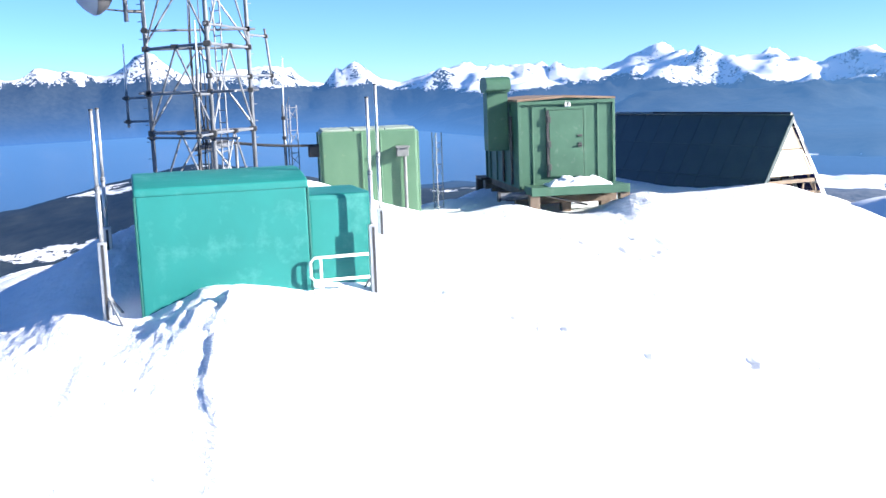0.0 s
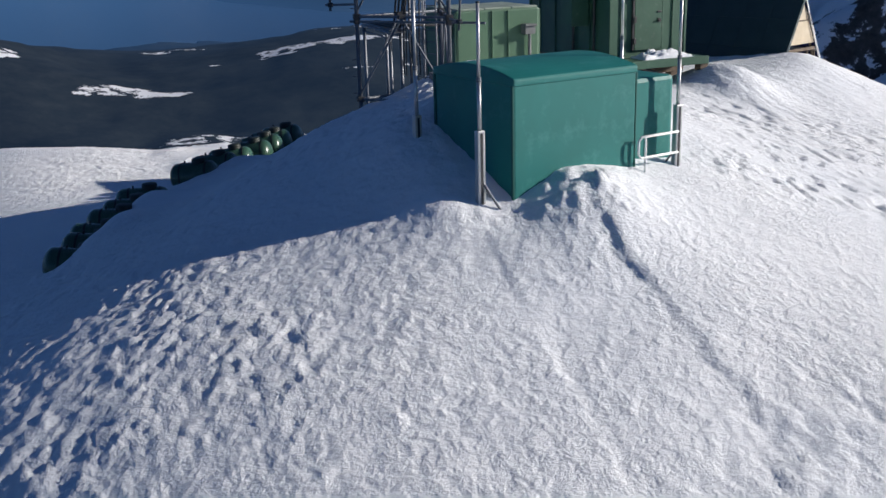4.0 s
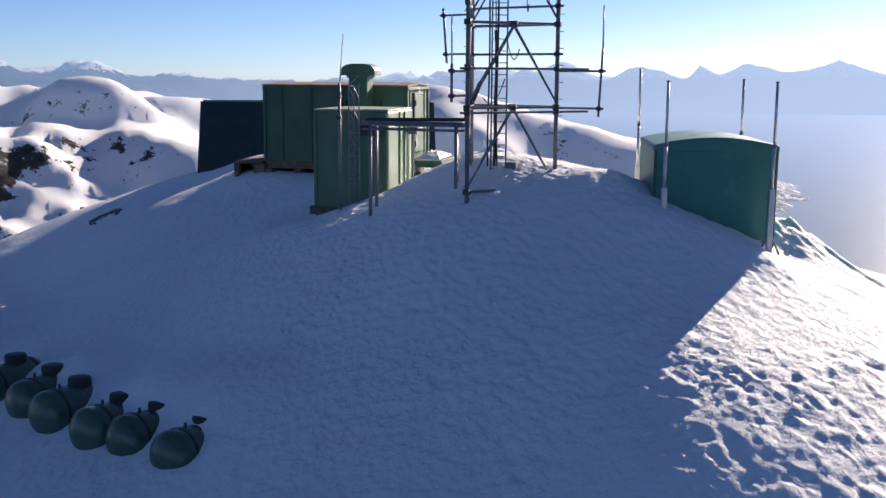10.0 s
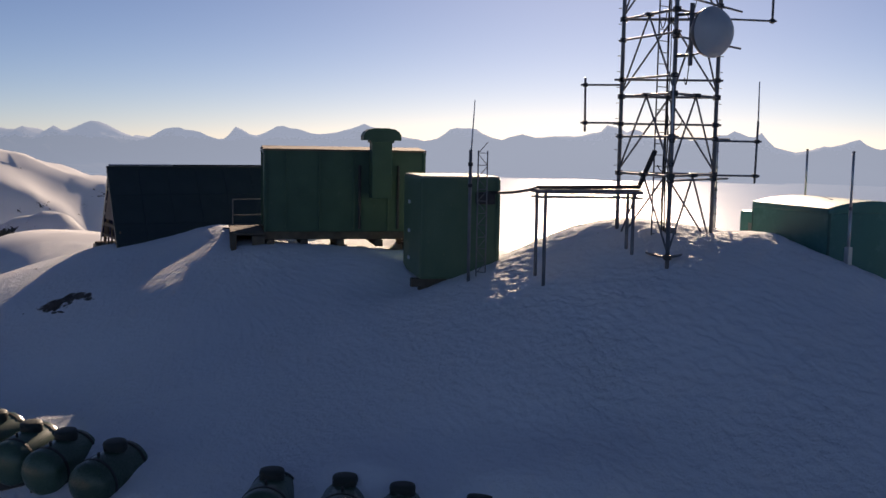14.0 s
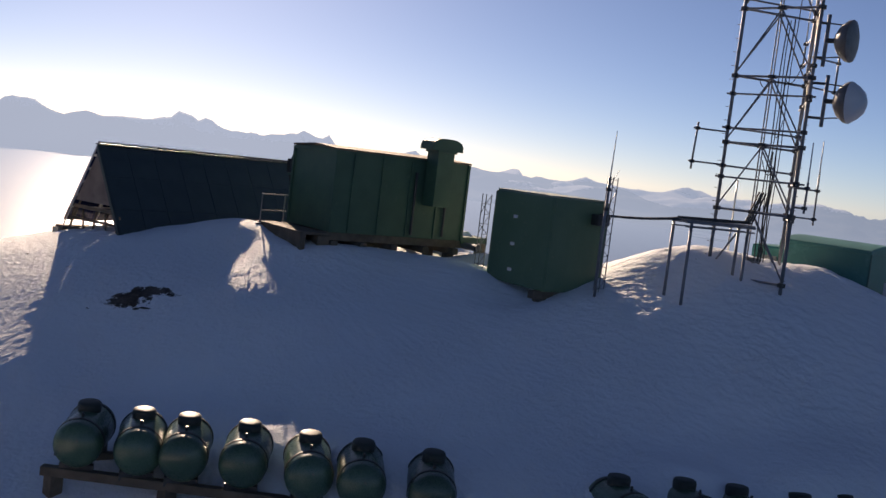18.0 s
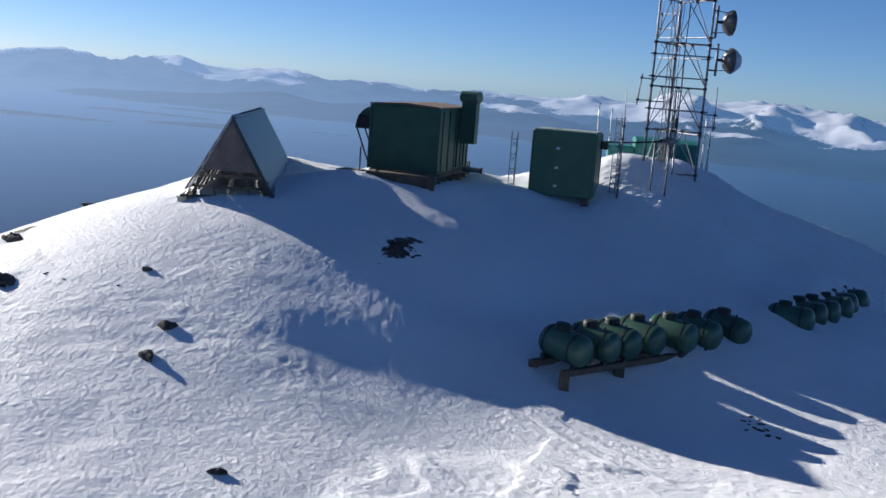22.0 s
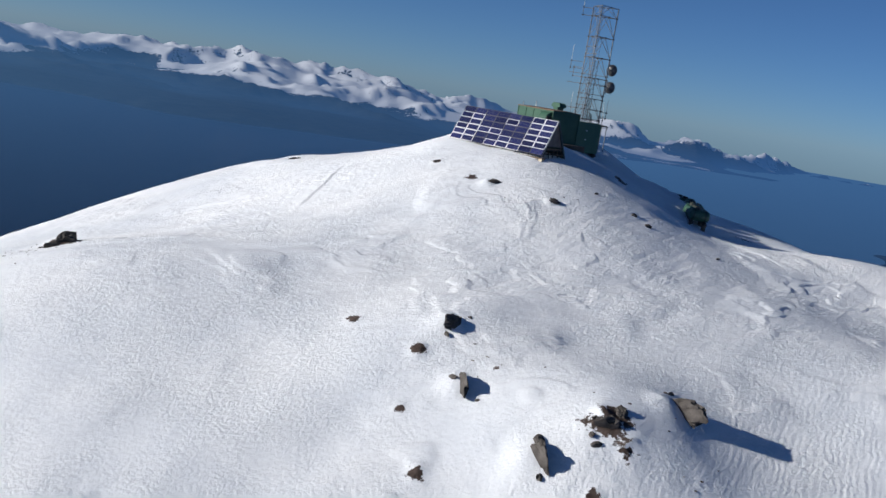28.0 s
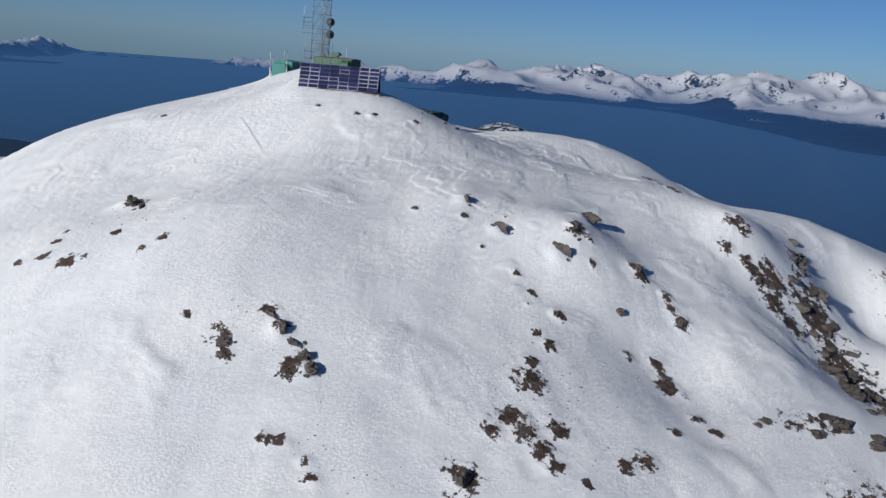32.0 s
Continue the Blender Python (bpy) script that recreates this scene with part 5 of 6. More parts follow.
def guard_pole(at, top, brace):
    z0 = min(-5.15, ground_at(*at) - 0.25)
    h = top - z0
    ob = thing("guard_pole", (at[0], at[1], z0), "tall aluminium pole with thick sleeve beside the teal shelter", "pole", "poles round the teal shelter", rz=14.5)
    part("sleeve", B((0, 0, 0.95), (0.17, 0.13, 1.9), bev=0.02), M_ALU, ob)
    part("sleeve_slot", B((0.0, -0.068, 1.0), (0.05, 0.012, 1.7), bev=0.0), M_DARKSTEEL, ob)
    part("tube", TU((0, 0, 1.8), (0, 0, h * 0.66), 0.042, 12), M_ALU, ob, smooth=True)
    part("tube", TU((0.0, 0, h * 0.66), (0, 0, h), 0.034, 12), M_ALU, ob, smooth=True)
    part("coupling", TU((0, 0, h * 0.655), (0, 0, h * 0.675), 0.05, 12), M_STEEL, ob)
    part("cap", TU((0, 0, h - 0.03), (0, 0, h), 0.04, 12), M_DARKSTEEL, ob)
    for bx in brace:
        part("brace", TU((0, 0, 0.95), (bx[0], bx[1], 0.25), 0.025), M_STEEL, ob)
    return ob


guard_pole((-6.78, 20.42), -0.82, ((0.45, 0.15), (0.30, -0.35)))
guard_pole((-1.83, 21.46), -0.78, ((-0.4, 0.3),))
guard_pole((-7.33, 22.77), -0.81, ((0.42, 0.2), (0.42, -0.25)))
guard_pole((-1.72, 24.28), -0.51, ((-0.4, -0.2),))

# ---- the lattice tower ----
LEGS = {"w": Vector((-7.37, 27.55, 0)), "s": Vector((-5.55, 25.78, 0)), "n": Vector((-4.96, 28.22, 0))}
TB, TT = -4.6, 9.75
NODES = [-3.55, -1.50, 0.55, 2.60, 4.65, 6.70, 8.75]
tower = thing("lattice_tower", (-5.96, 27.18, TB), "tall three-legged galvanised lattice mast with clamps, ladder and cables", "tower")
TO = Vector((-5.96, 27.18, TB))


def tp(leg, z):
    return LEGS[leg] + Vector((0, 0, z)) - TO


for k in "wsn":
    part("leg", TU(tp(k, TB), tp(k, TT), 0.055, 12), M_STEEL, tower, smooth=True)
    base = part("foot_plate", B(tp(k, TB + 0.15), (0.34, 0.34, 0.05)), M_DARKSTEEL, tower)
    for z in np.arange(TB + 1.2, TT, 0.42):
        pg = tp(k, z)
        out = (tp(k, z) - Vector((0, 0, z - TB))).normalized()
        part("step_bolt", TU(pg, pg + out * 0.16, 0.010, 5), M_STEEL, tower)
pairs = (("w", "s"), ("s", "n"), ("n", "w"))
for i, z in enumerate(NODES):
    for a, b in pairs:
        pa, pb = tp(a, z), tp(b, z)
        mid = (pa + pb) / 2
        part("girt", TU(pa, pb, 0.036, 8), M_STEEL, tower)
        zl = NODES[i - 1] + 0.10 if i else TB + 0.1
        if i:
            part("diagonal", TU(mid - Vector((0, 0, 0.03)), tp(a, zl), 0.026, 8), M_STEEL, tower)
            part("diagonal", TU(mid - Vector((0, 0, 0.03)), tp(b, zl), 0.026, 8), M_STEEL, tower)
            part("gusset", B(mid, (0.20, 0.20, 0.10)), M_DARKSTEEL, tower)
    for k in "wsn":
        part("clamp", B(tp(k, z), (0.17, 0.17, 0.13)), M_DARKSTEEL, tower)
for a, b in pairs:
    part("girt", TU(tp(a, TT - 0.03), tp(b, TT - 0.03), 0.034, 8), M_STEEL, tower)
    mid = (tp(a, TT) + tp(b, TT)) / 2
    part("diagonal", TU(mid, tp(a, NODES[-1]), 0.024, 8), M_STEEL, tower)
    part("diagonal", TU(mid, tp(b, NODES[-1]), 0.024, 8), M_STEEL, tower)
# working girts with long ends, where antennas are clamped on
for a, b, z, over in (("n", "s", 1.00, 0.15), ("n", "s", -0.18, 0.15), ("w", "s", -0.55, 0.95), ("w", "s", -1.62, 0.95), ("n", "w", -0.52, 0.25), ("n", "w", 1.00, 0.1), ("n", "w", 2.05, 0.2), ("w", "s", 2.95, 1.4), ("w", "s", 1.95, 1.4), ("s", "n", 4.95, 0.9), ("s", "n", 5.7, 0.9)):
    pa, pb = tp(a, z), tp(b, z)
    d = (pb - pa).normalized()
    part("antenna_girt", TU(pa - d * 0.2, pb + d * over, 0.030, 8), M_STEEL, tower)
    part("clamp", B(pa, (0.14, 0.14, 0.12)), M_DARKSTEEL, tower)
    part("clamp", B(pb, (0.14, 0.14, 0.12)), M_DARKSTEEL, tower)
# ladder and cable trunk inside
lad = part("ladder", TU((0.30, 0.28, 0.6), (0.30, 0.28, TT - TB), 0.022, 6), M_STEEL, tower, "caged inside ladder")
part("ladder_stile", TU((0.52, -0.06, 0.6), (0.52, -0.06, TT - TB), 0.022, 6), M_STEEL, lad)
for z in np.arange(0.9, TT - TB, 0.30):
    part("rung", TU((0.30, 0.28, z), (0.52, -0.06, z), 0.013, 5), M_STEEL, lad)
rng = random.Random(4)
for k in range(6):
    x, y = -0.25 + 0.09 * (k % 5) + rng.uniform(-0.02, 0.02), 0.05 + 0.11 * (k // 5) + rng.uniform(-0.03, 0.03)
    zt = rng.choice((5.0, 7.4, 9.0, 11.2, 13.6))
    pts = [Vector((x + 0.02 * math.sin(i * 1.7 + k), y + 0.02 * math.cos(i * 1.3 + k), 1.6 + (zt - 1.6) * i / 8)) for i in range(9)]
    part("cable", pipe_path(bmesh.new(), pts, 0.014 + 0.004 * (k % 3), 6), M_CABLE, tower, "black coaxial cable")
for k in range(5):
    a = Vector((rng.uniform(-0.6, 0.5), rng.uniform(-0.7, 0.6), rng.uniform(3, 8)))
    b = a + Vector((rng.uniform(-0.8, 0.8), rng.uniform(-0.8, 0.8), rng.uniform(-0.5, 0.3)))
    part("cable_loop", pipe_path(bmesh.new(), sag(a, b, 0.35), 0.014, 5), M_CABLE, tower)
part("base_bar", B((0.2, 0.0, 1.15), (1.5, 0.08, 0.08), rz=20), M_DARKSTEEL, tower)
part("base_box", B((0.45, -0.25, 1.5), (0.35, 0.3, 0.35)), M_GREY, tower)


def dish(at, axis, radius, depth, mat, label):
    ob = thing("microwave_dish", at, label, "antenna dish", "dishes on the lattice tower")
    ax = Vector(axis).normalized()
    m = ax.to_track_quat("Z", "Y").to_matrix().to_4x4()
    part("drum", lathe(bmesh.new(), [(0, -0.34), (radius * 0.35, -0.34), (radius * 0.7, -0.22), (radius * 0.97, -0.02), (radius, 0.06), (radius, 0.10)], 36, m), M_DISHBACK, ob, smooth=True)
    part("radome", lathe(bmesh.new(), [(radius * 1.01, 0.10), (radius * 0.98, 0.14), (radius * 0.80, 0.14 + depth * 0.40), (radius * 0.52, 0.14 + depth * 0.80), (radius * 0.22, 0.14 + depth * 0.97), (0, 0.14 + depth)], 36, m), mat, ob, smooth=True)
    part("mount", TU(-ax * 0.30, -ax * 0.62, 0.07), M_DARKSTEEL, ob)
    mp = -ax * 0.62
    part("mount_pipe", TU(mp - Vector((0, 0, 0.75)), mp + Vector((0, 0, 0.75)), 0.057, 12), M_STEEL, ob, smooth=True)
    for z in (-0.5, 0.5):
        part("mount_arm", TU(mp + Vector((0, 0, z)), LEGS["w"] + Vector((0, 0, at[2] + z)) - Vector(at), 0.04), M_DARKSTEEL, ob)
        part("strut", TU(mp + Vector((0, 0, z)), ax * -0.1 + Vector((0, 0, z * 0.9)), 0.02, 6), M_DARKSTEEL, ob)
    return ob


dish((-8.10, 27.12, 3.70), (-0.90, -0.42, 0.0), 0.60, 0.10, M_GREY, "dark grey round microwave dish with a flat cover")
dish((-8.28, 27.02, 1.96), (-0.90, -0.42, 0.0), 0.60, 0.42, M_DISH, "pale microwave dish with a bulging cone radome")


def side_antenna(name, low, high, arms, r, label, whip=0.0, mat=M_STEEL):
    low, high = Vector(low), Vector(high)
    ob = thing(name, low, label, "antenna")
    part("pipe", TU((0, 0, 0), high - low, r, 10), mat, ob, smooth=True)
    for z, leg in arms:
        p = low.lerp(high, (z - low.z) / (high.z - low.z)) - low
        q = LEGS[leg] + Vector((0, 0, z)) - low
        d = (q - p).normalized()
        part("arm", TU(p - d * 0.12, q, 0.028, 8), M_STEEL, ob)
        part("clamp", B(p, (0.12, 0.12, 0.10)), M_DARKSTEEL, ob)
    if whip:
        part("whip", TU(high - low, high - low + Vector((0.01, 0.01, whip)), 0.024, 8, 0.016), M_WHIP, ob, smooth=True)
    return ob


side_antenna("dipole_antenna", (-4.50, 29.09, -0.40), (-4.64, 29.15, 1.05), ((0.86, "n"), (-0.16, "n")), 0.032, "short steel dipole pipe on two tower arms")
side_antenna("panel_antenna", (-5.68, 24.68, -1.72), (-5.60, 24.62, -0.05), ((-0.60, "s"), (-1.52, "s")), 0.030, "steel stub with a slim antenna on tower arms", 1.05)
side_antenna("whip_antenna", (-7.98, 27.75, -1.35), (-7.98, 27.75, -0.45), ((-0.62, "w"), (-1.20, "w")), 0.034, "pale whip antenna clamped beside a tower leg", 1.15)
side_antenna("whip_antenna", (-4.55, 24.95, 3.3), (-4.55, 24.95, 4.2), ((3.4, "s"), (4.1, "s")), 0.032, "white whip antenna on upper tower arms", 1.5)
side_antenna("dipole_antenna", (-5.40, 24.28, 2.55), (-5.40, 24.28, 3.75), ((2.62, "s"), (3.55, "s")), 0.034, "folded dipole on outrigger arms")
side_antenna("whip_antenna", (-4.75, 25.2, 8.6), (-4.75, 25.2, 9.7), ((8.75, "s"), (9.5, "s")), 0.03, "white whip antenna at the mast head", 1.6)

# ---- cable bridge from the tower to the sage hut ----
bridge = thing("cable_bridge", (-6.45, 30.50, -4.7), "steel cable bridge on thin posts carrying black cables", "cable bridge")
BO = Vector((-6.45, 30.50, -4.7))
rl = [Vector((-6.42, 27.95, -1.98)), Vector((-6.45, 30.75, -1.98))]
rr_ = [Vector((-6.02, 27.95, -1.98)), Vector((-5.92, 30.80, -1.98))]
for a, b in (rl, rr_):
    part("rail", TU(a - BO, b - BO, 0.04, 8), M_STEEL, bridge)
    part("lower_rail", TU(a - BO - Vector((0, 0, 0.14)), b - BO - Vector((0, 0, 0.14)), 0.022, 6), M_STEEL, bridge)
for i in range(10):
    f = i / 9
    part("rung", TU(rl[0].lerp(rl[1], f) - BO, rr_[0].lerp(rr_[1], f) - BO, 0.016, 6), M_STEEL, bridge)
part("cover", B((rl[0] + rr_[1]) / 2 - BO + Vector((0, 0, 0.06)), (0.55, 2.8, 0.03)), M_STEEL, bridge, "narrow grating cover")
for px, py in ((-6.45, 30.52), (-5.80, 30.62), (-6.36, 28.18), (-6.05, 28.25)):
    part("post", TU(Vector((px, py, -5.0)) - BO, Vector((px, py, -1.98)) - BO, 0.046, 10), M_STEEL, bridge, smooth=True)
for k in range(4):
    off = Vector((0.09 * k, 0, 0.03 * (k % 2)))
    part("cable", pipe_path(bmesh.new(), [p - BO + off for p in (Vector((-6.3, 27.6, -0.9)), Vector((-6.3, 28.0, -1.85)), Vector((-6.3, 30.7, -1.90)))] + [p - BO + off * 0.5 for p in sag((-6.3, 30.7, -1.90), (-3.62, 31.6, -2.15), 0.06, 6)], 0.028, 6), M_CABLE, bridge, "black cable")


def lattice_post(at, top, side, label, whip=0.0, legs=3):
    z0 = ground_at(*at) - 0.3
    h = top - z0
    ob = thing("lattice_post", (at[0], at[1], z0), label, "antenna mast")
    ring = [Vector((side * math.cos(2 * math.pi * k / legs + 0.4), side * math.sin(2 * math.pi * k / legs + 0.4), 0)) for k in range(legs)]
    for p in ring:
        part("leg", TU(p, p + Vector((0, 0, h)), 0.018, 6), M_STEEL, ob)
    kz = np.arange(0.35, h, 0.33)
    for i, z in enumerate(kz):
        for a in range(legs):
            b = (a + 1) % legs
            part("rung", TU(ring[a] + Vector((0, 0, z)), ring[b] + Vector((0, 0, z + (0.3 if (i + a) % 2 else 0.0))), 0.011, 5), M_STEEL, ob)
    if whip:
        part("whip", TU((0, 0, h * 0.2), (0, 0, h + whip), 0.03, 8, 0.012), M_WHIP, ob, smooth=True)
    return ob


lattice_post((-4.36, 31.92), -0.97, 0.17, "short three-sided steel lattice mast beside the sage shelter")
lattice_post((-0.10, 33.62), -1.98, 0.17, "short rusty lattice mast east of the sage shelter")


def pole_mast(at, mid, top, lean, label):
    z0 = ground_at(*at) - 0.3
    ob = thing("antenna_mast", (at[0], at[1], z0), label, "antenna mast")
    a = Vector((0, 0, mid - z0))
    part("pole", TU((0, 0, 0), a, 0.045, 10), M_STEEL, ob, smooth=True)
    part("whip", TU(a - Vector((0, 0, 0.3)), a + Vector((lean[0], lean[1], top - mid)), 0.026, 8, 0.012), M_WHIP, ob, smooth=True)
    for z in (0.75, 0.9):
        part("clamp", B(a * z, (0.12, 0.12, 0.10)), M_DARKSTEEL, ob)
    return ob


pole_mast((-4.62, 32.25), -0.95, 0.40, (0.08, -0.1), "dark pole mast with a pale whip antenna")

# ---- the A-frame solar shelter ----
A_S, A_N = Vector((11.69, 35.55, -1.92)), Vector((7.72, 44.41, -1.92))
AL = (A_N - A_S).length
ARZ = math.degrees(math.atan2(A_N.y - A_S.y, A_N.x - A_S.x)) - 90
AH_, AE, AB = 2.85, 1.62, -1.92 - 2.85      # rise, half width, eave height
aframe = thing("solar_shelter", (A_S.x, A_S.y, AB), "long dark green A-frame shelter carrying a slope of blue solar panels", "solar shelter", rz=ARZ)
# local x points east of the ridge after the turn, y runs from the south to the north end
part("roof_slope", prism(bmesh.new(), [(0.0, AH_), (-AE - 0.16, -0.30), (-AE - 0.10, -0.34), (0.06, AH_ - 0.06)], -0.18, AL + 0.10), M_DARKGREEN, aframe, "dark green sheet roofing")
down = Vector((-AE - 0.16, 0, -0.30 - AH_))
out_w = Vector((-(AH_ + 0.30), 0, AE + 0.16)).normalized()
sheet_w, sheet_h = (AL + 0.28) / 9, down.length / 3
sheet_b = bmesh.new()
box(sheet_b, (0, 0, 0), (sheet_w - 0.018, sheet_h - 0.012, 0.014))
sheet_me = bpy.data.meshes.new("roof_sheet")
sheet_b.to_mesh(sheet_me)
sheet_b.free()
sheet_me.materials.append(M_DARKGREEN)
lie = Matrix((Vector((0, -1, 0)), -down.normalized(), out_w)).transposed().to_4x4()
for i in range(9):
    for k in range(3):
        q = Vector((0, -0.18 + sheet_w * (i + 0.5), AH_)) + down * ((k + 0.5) / 3) + out_w * (0.010 + 0.003 * (k % 2))
        shared("roof_sheet", sheet_me, aframe, Matrix.Translation(q) @ lie)
part("ridge_cap", B((0, AL / 2, AH_ + 0.01), (0.18, AL + 0.3, 0.05)), M_DARKGREEN, aframe)
for y, lbl in ((0.03, "sunlit plywood gable"), (AL - 0.03, "plywood gable in a painted shade tone")):
    g = bmesh.new()
    prism(g, [(0, AH_ - 0.08), (-AE * 0.72, AH_ * 0.29), (AE * 0.72, AH_ * 0.29)], y - 0.012, y + 0.012)
    # the north gable takes the copy darkened for shade
    part("gable", g, M_PLY if y < 1 else M_PLYSHADE, aframe, lbl)
    part("gable_batten", B((0, y - 0.03, AH_ * 0.60), (AE * 0.80, 0.03, 0.05)), M_WOOD, aframe)
    part("tie_beam", B((0, y, 0.62), (AE * 1.5, 0.10, 0.12)), M_WOOD, aframe)
    part("tie_beam", B((0, y + 0.02, 0.20), (AE * 1.85, 0.08, 0.09)), M_WOOD, aframe)
    part("sill_beam", B((0, y, -0.22), (AE * 2.2, 0.14, 0.16)), M_WOOD, aframe)
    for k in range(5):
        x = -AE * 0.8 + AE * 0.4 * k
        part("gable_stud", B((x, y, 0.16), (0.07, 0.06, 0.74), ry=12 if k % 2 else -12), M_WOOD, aframe)
slope = math.degrees(math.atan2(AH_, AE))
length = math.hypot(AH_, AE)
for i in range(8):
    y = 0.08 + (AL - 0.16) * i / 7
    for sx in (-1, 1):
        r = bmesh.new()
        tube(r, (0, y, AH_ - 0.22), (sx * (AE - 0.12), y, -0.20), 0.05, 4)
        part("rafter", r, M_WOOD, aframe)
for x, z in ((AE + 0.12, -0.20), (AE - 0.15, -0.20), (-AE - 0.02, -0.35)):
    part("sill", B((x, AL / 2, z), (0.14, AL + 0.5, 0.14)), M_WOOD, aframe)
for i in range(14):
    y = 0.2 + (AL - 0.4) * i / 13
    part("floor_slat", B((0.2, y, -0.30), (AE * 2.3, 0.10, 0.05)), M_WOOD, aframe)
for y in (-0.10, AL * 0.33, AL * 0.66, AL + 0.12):
    for x in (AE + 0.12, -AE * 0.2):
        z0 = -1.1
        part("post", B((x, y, (z0 - 0.25) / 2), (0.24, 0.24, abs(z0) - 0.05)), M_WOOD, aframe)
part("corner_block", B((AE + 0.15, AL + 0.12, -0.62), (0.34, 0.34, 0.80)), M_PLY, aframe, "pale timber corner block")
for y in (-0.20, AL + 0.12):
    part("fascia", prism(bmesh.new(), [(0.0, AH_ + 0.02), (-AE - 0.18, -0.32), (-AE - 0.04, -0.34), (0.0, AH_ - 0.22)], y - 0.02, y + 0.02), M_DARKGREEN, aframe)
# panels: eight columns of six up the eastern slope
cols, rows_ = 8, 6
pw, ph = (AL + 0.10) / cols, (length + 0.05) / rows_
cell_b = bmesh.new()
box(cell_b, (0, 0, 0), (pw - 0.075, ph - 0.075, 0.02))
cell_me = bpy.data.meshes.new("solar_cell")
cell_b.to_mesh(cell_me)
cell_b.free()
cell_me.materials.append(M_CELL)


def frame_mesh(mat, w, name):
    fb = bmesh.new()
    for sx in (-1, 1):
        box(fb, (sx * (pw / 2 - w / 2 - 0.008), 0, 0), (w, ph - 0.016, 0.045))
        box(fb, (0, sx * (ph / 2 - w / 2 - 0.008), 0.002), (pw - 0.016, w, 0.045))
    me = bpy.data.meshes.new(name)
    fb.to_mesh(me)
    fb.free()
    me.materials.append(mat)
    return me


fr_b, fr_d = frame_mesh(M_FRAME, 0.045, "panel_frame"), frame_mesh(M_FRAMEDARK, 0.03, "panel_frame_dark")
up = Vector((-AE, 0, AH_)).normalized()
nrm = Vector((AH_, 0, AE)).normalized()
rot = Matrix((Vector((0, 1, 0)), up, nrm)).transposed().to_4x4()
BRIGHT = {0: (1, 2, 3, 4, 5), 1: (1, 2, 3, 4, 5), 2: (0,), 3: (0, 1, 4), 4: (0, 2), 5: (2,), 6: (0, 1, 2, 3, 4), 7: (0, 1, 2, 4)}
for c in range(cols):
    for k in range(rows_):
        # column 0 lies at the north end
        y = AL + 0.05 - pw * (c + 0.5)
        p = Vector((AE, 0, 0)) + up * (ph * (k + 0.5)) + nrm * 0.10
        bright = k in BRIGHT[c]
        m = Matrix.Translation((p.x, y, p.z)) @ rot
        panel = shared("solar_panel", cell_me, aframe, m, "blue solar panel")
        f = new("panel_frame", fr_b if bright else fr_d)
        f.parent = panel
for c in range(cols + 1):
    y = AL + 0.05 - pw * c
    part("panel_rail", TU(Vector((AE + 0.05, y, -0.25)) + nrm * 0.05, Vector((0, y, AH_)) + nrm * 0.05, 0.022, 6), M_ALU, aframe)

# ---- gas tanks ----


def tank_model(at, rz, pitch, label, group):
    ob = thing("gas_tank", at, label, "gas tank", group)
    ob.matrix_world = pose(*at, 0, pitch, rz)
    L, r = 1.85, 0.51
    prof = [(0, -L / 2)] + [(r * math.sin(radians(a)), -L / 2 + 0.30 * (1 - math.cos(radians(a)))) for a in range(15, 91, 15)]
    prof += [(rr, -z) for rr, z in reversed(prof)]
    m = pose(0, 0, 0, 0, 90, 0)
    part("shell", lathe(bmesh.new(), prof, 32, m), M_TANK, ob, smooth=True)
    for x in (-0.44, 0.56):
        part("band", lathe(bmesh.new(), [(r - 0.01, x - 0.03), (r + 0.014, x - 0.03), (r + 0.014, x + 0.03), (r - 0.01, x + 0.03)], 32, m), M_TANKBAND, ob, "dark strap")
    dome = part("valve_dome", lathe(bmesh.new(), [(0.25, 0), (0.25, 0.20), (0.235, 0.235), (0.12, 0.25), (0, 0.255)], 20, pose(0.24, 0, r - 0.10)), M_TANKLID, ob, "dark round valve cover", smooth=True)
    part("dome_rim", lathe(bmesh.new(), [(0.248, 0.02), (0.257, 0.035), (0.248, 0.05)], 20, pose(0.24, 0, r + 0.03)), M_TANKBAND, dome)
    part("plug", TU((-0.30, 0, r - 0.02), (-0.30, 0, r + 0.09), 0.03, 8), M_DARKSTEEL, ob)
    for x in (-0.6, 0.6):
        part("saddle", B((x, 0, -r - 0.03), (0.14, 0.7, 0.22)), M_DARKSTEEL, ob)
    return ob


first = tank_model((-10.0, 39.9, -7.85), 202, 0, "dark green horizontal gas tank half sunk in snow", "gas tanks in the snow")
TANKS1 = [(-11.42, 40.92), (-10.53, 42.15), (-9.83, 43.08), (-8.90, 44.15), (-8.28, 45.30), (-7.75, 46.15), (-7.08, 47.20)]
TANKS2 = [(-13.50, 37.26), (-13.95, 35.80), (-14.43, 34.73), (-14.94, 33.28), (-15.14, 32.21), (-15.58, 30.87)]
ax_dir = Vector((0.93, -0.37, 0))
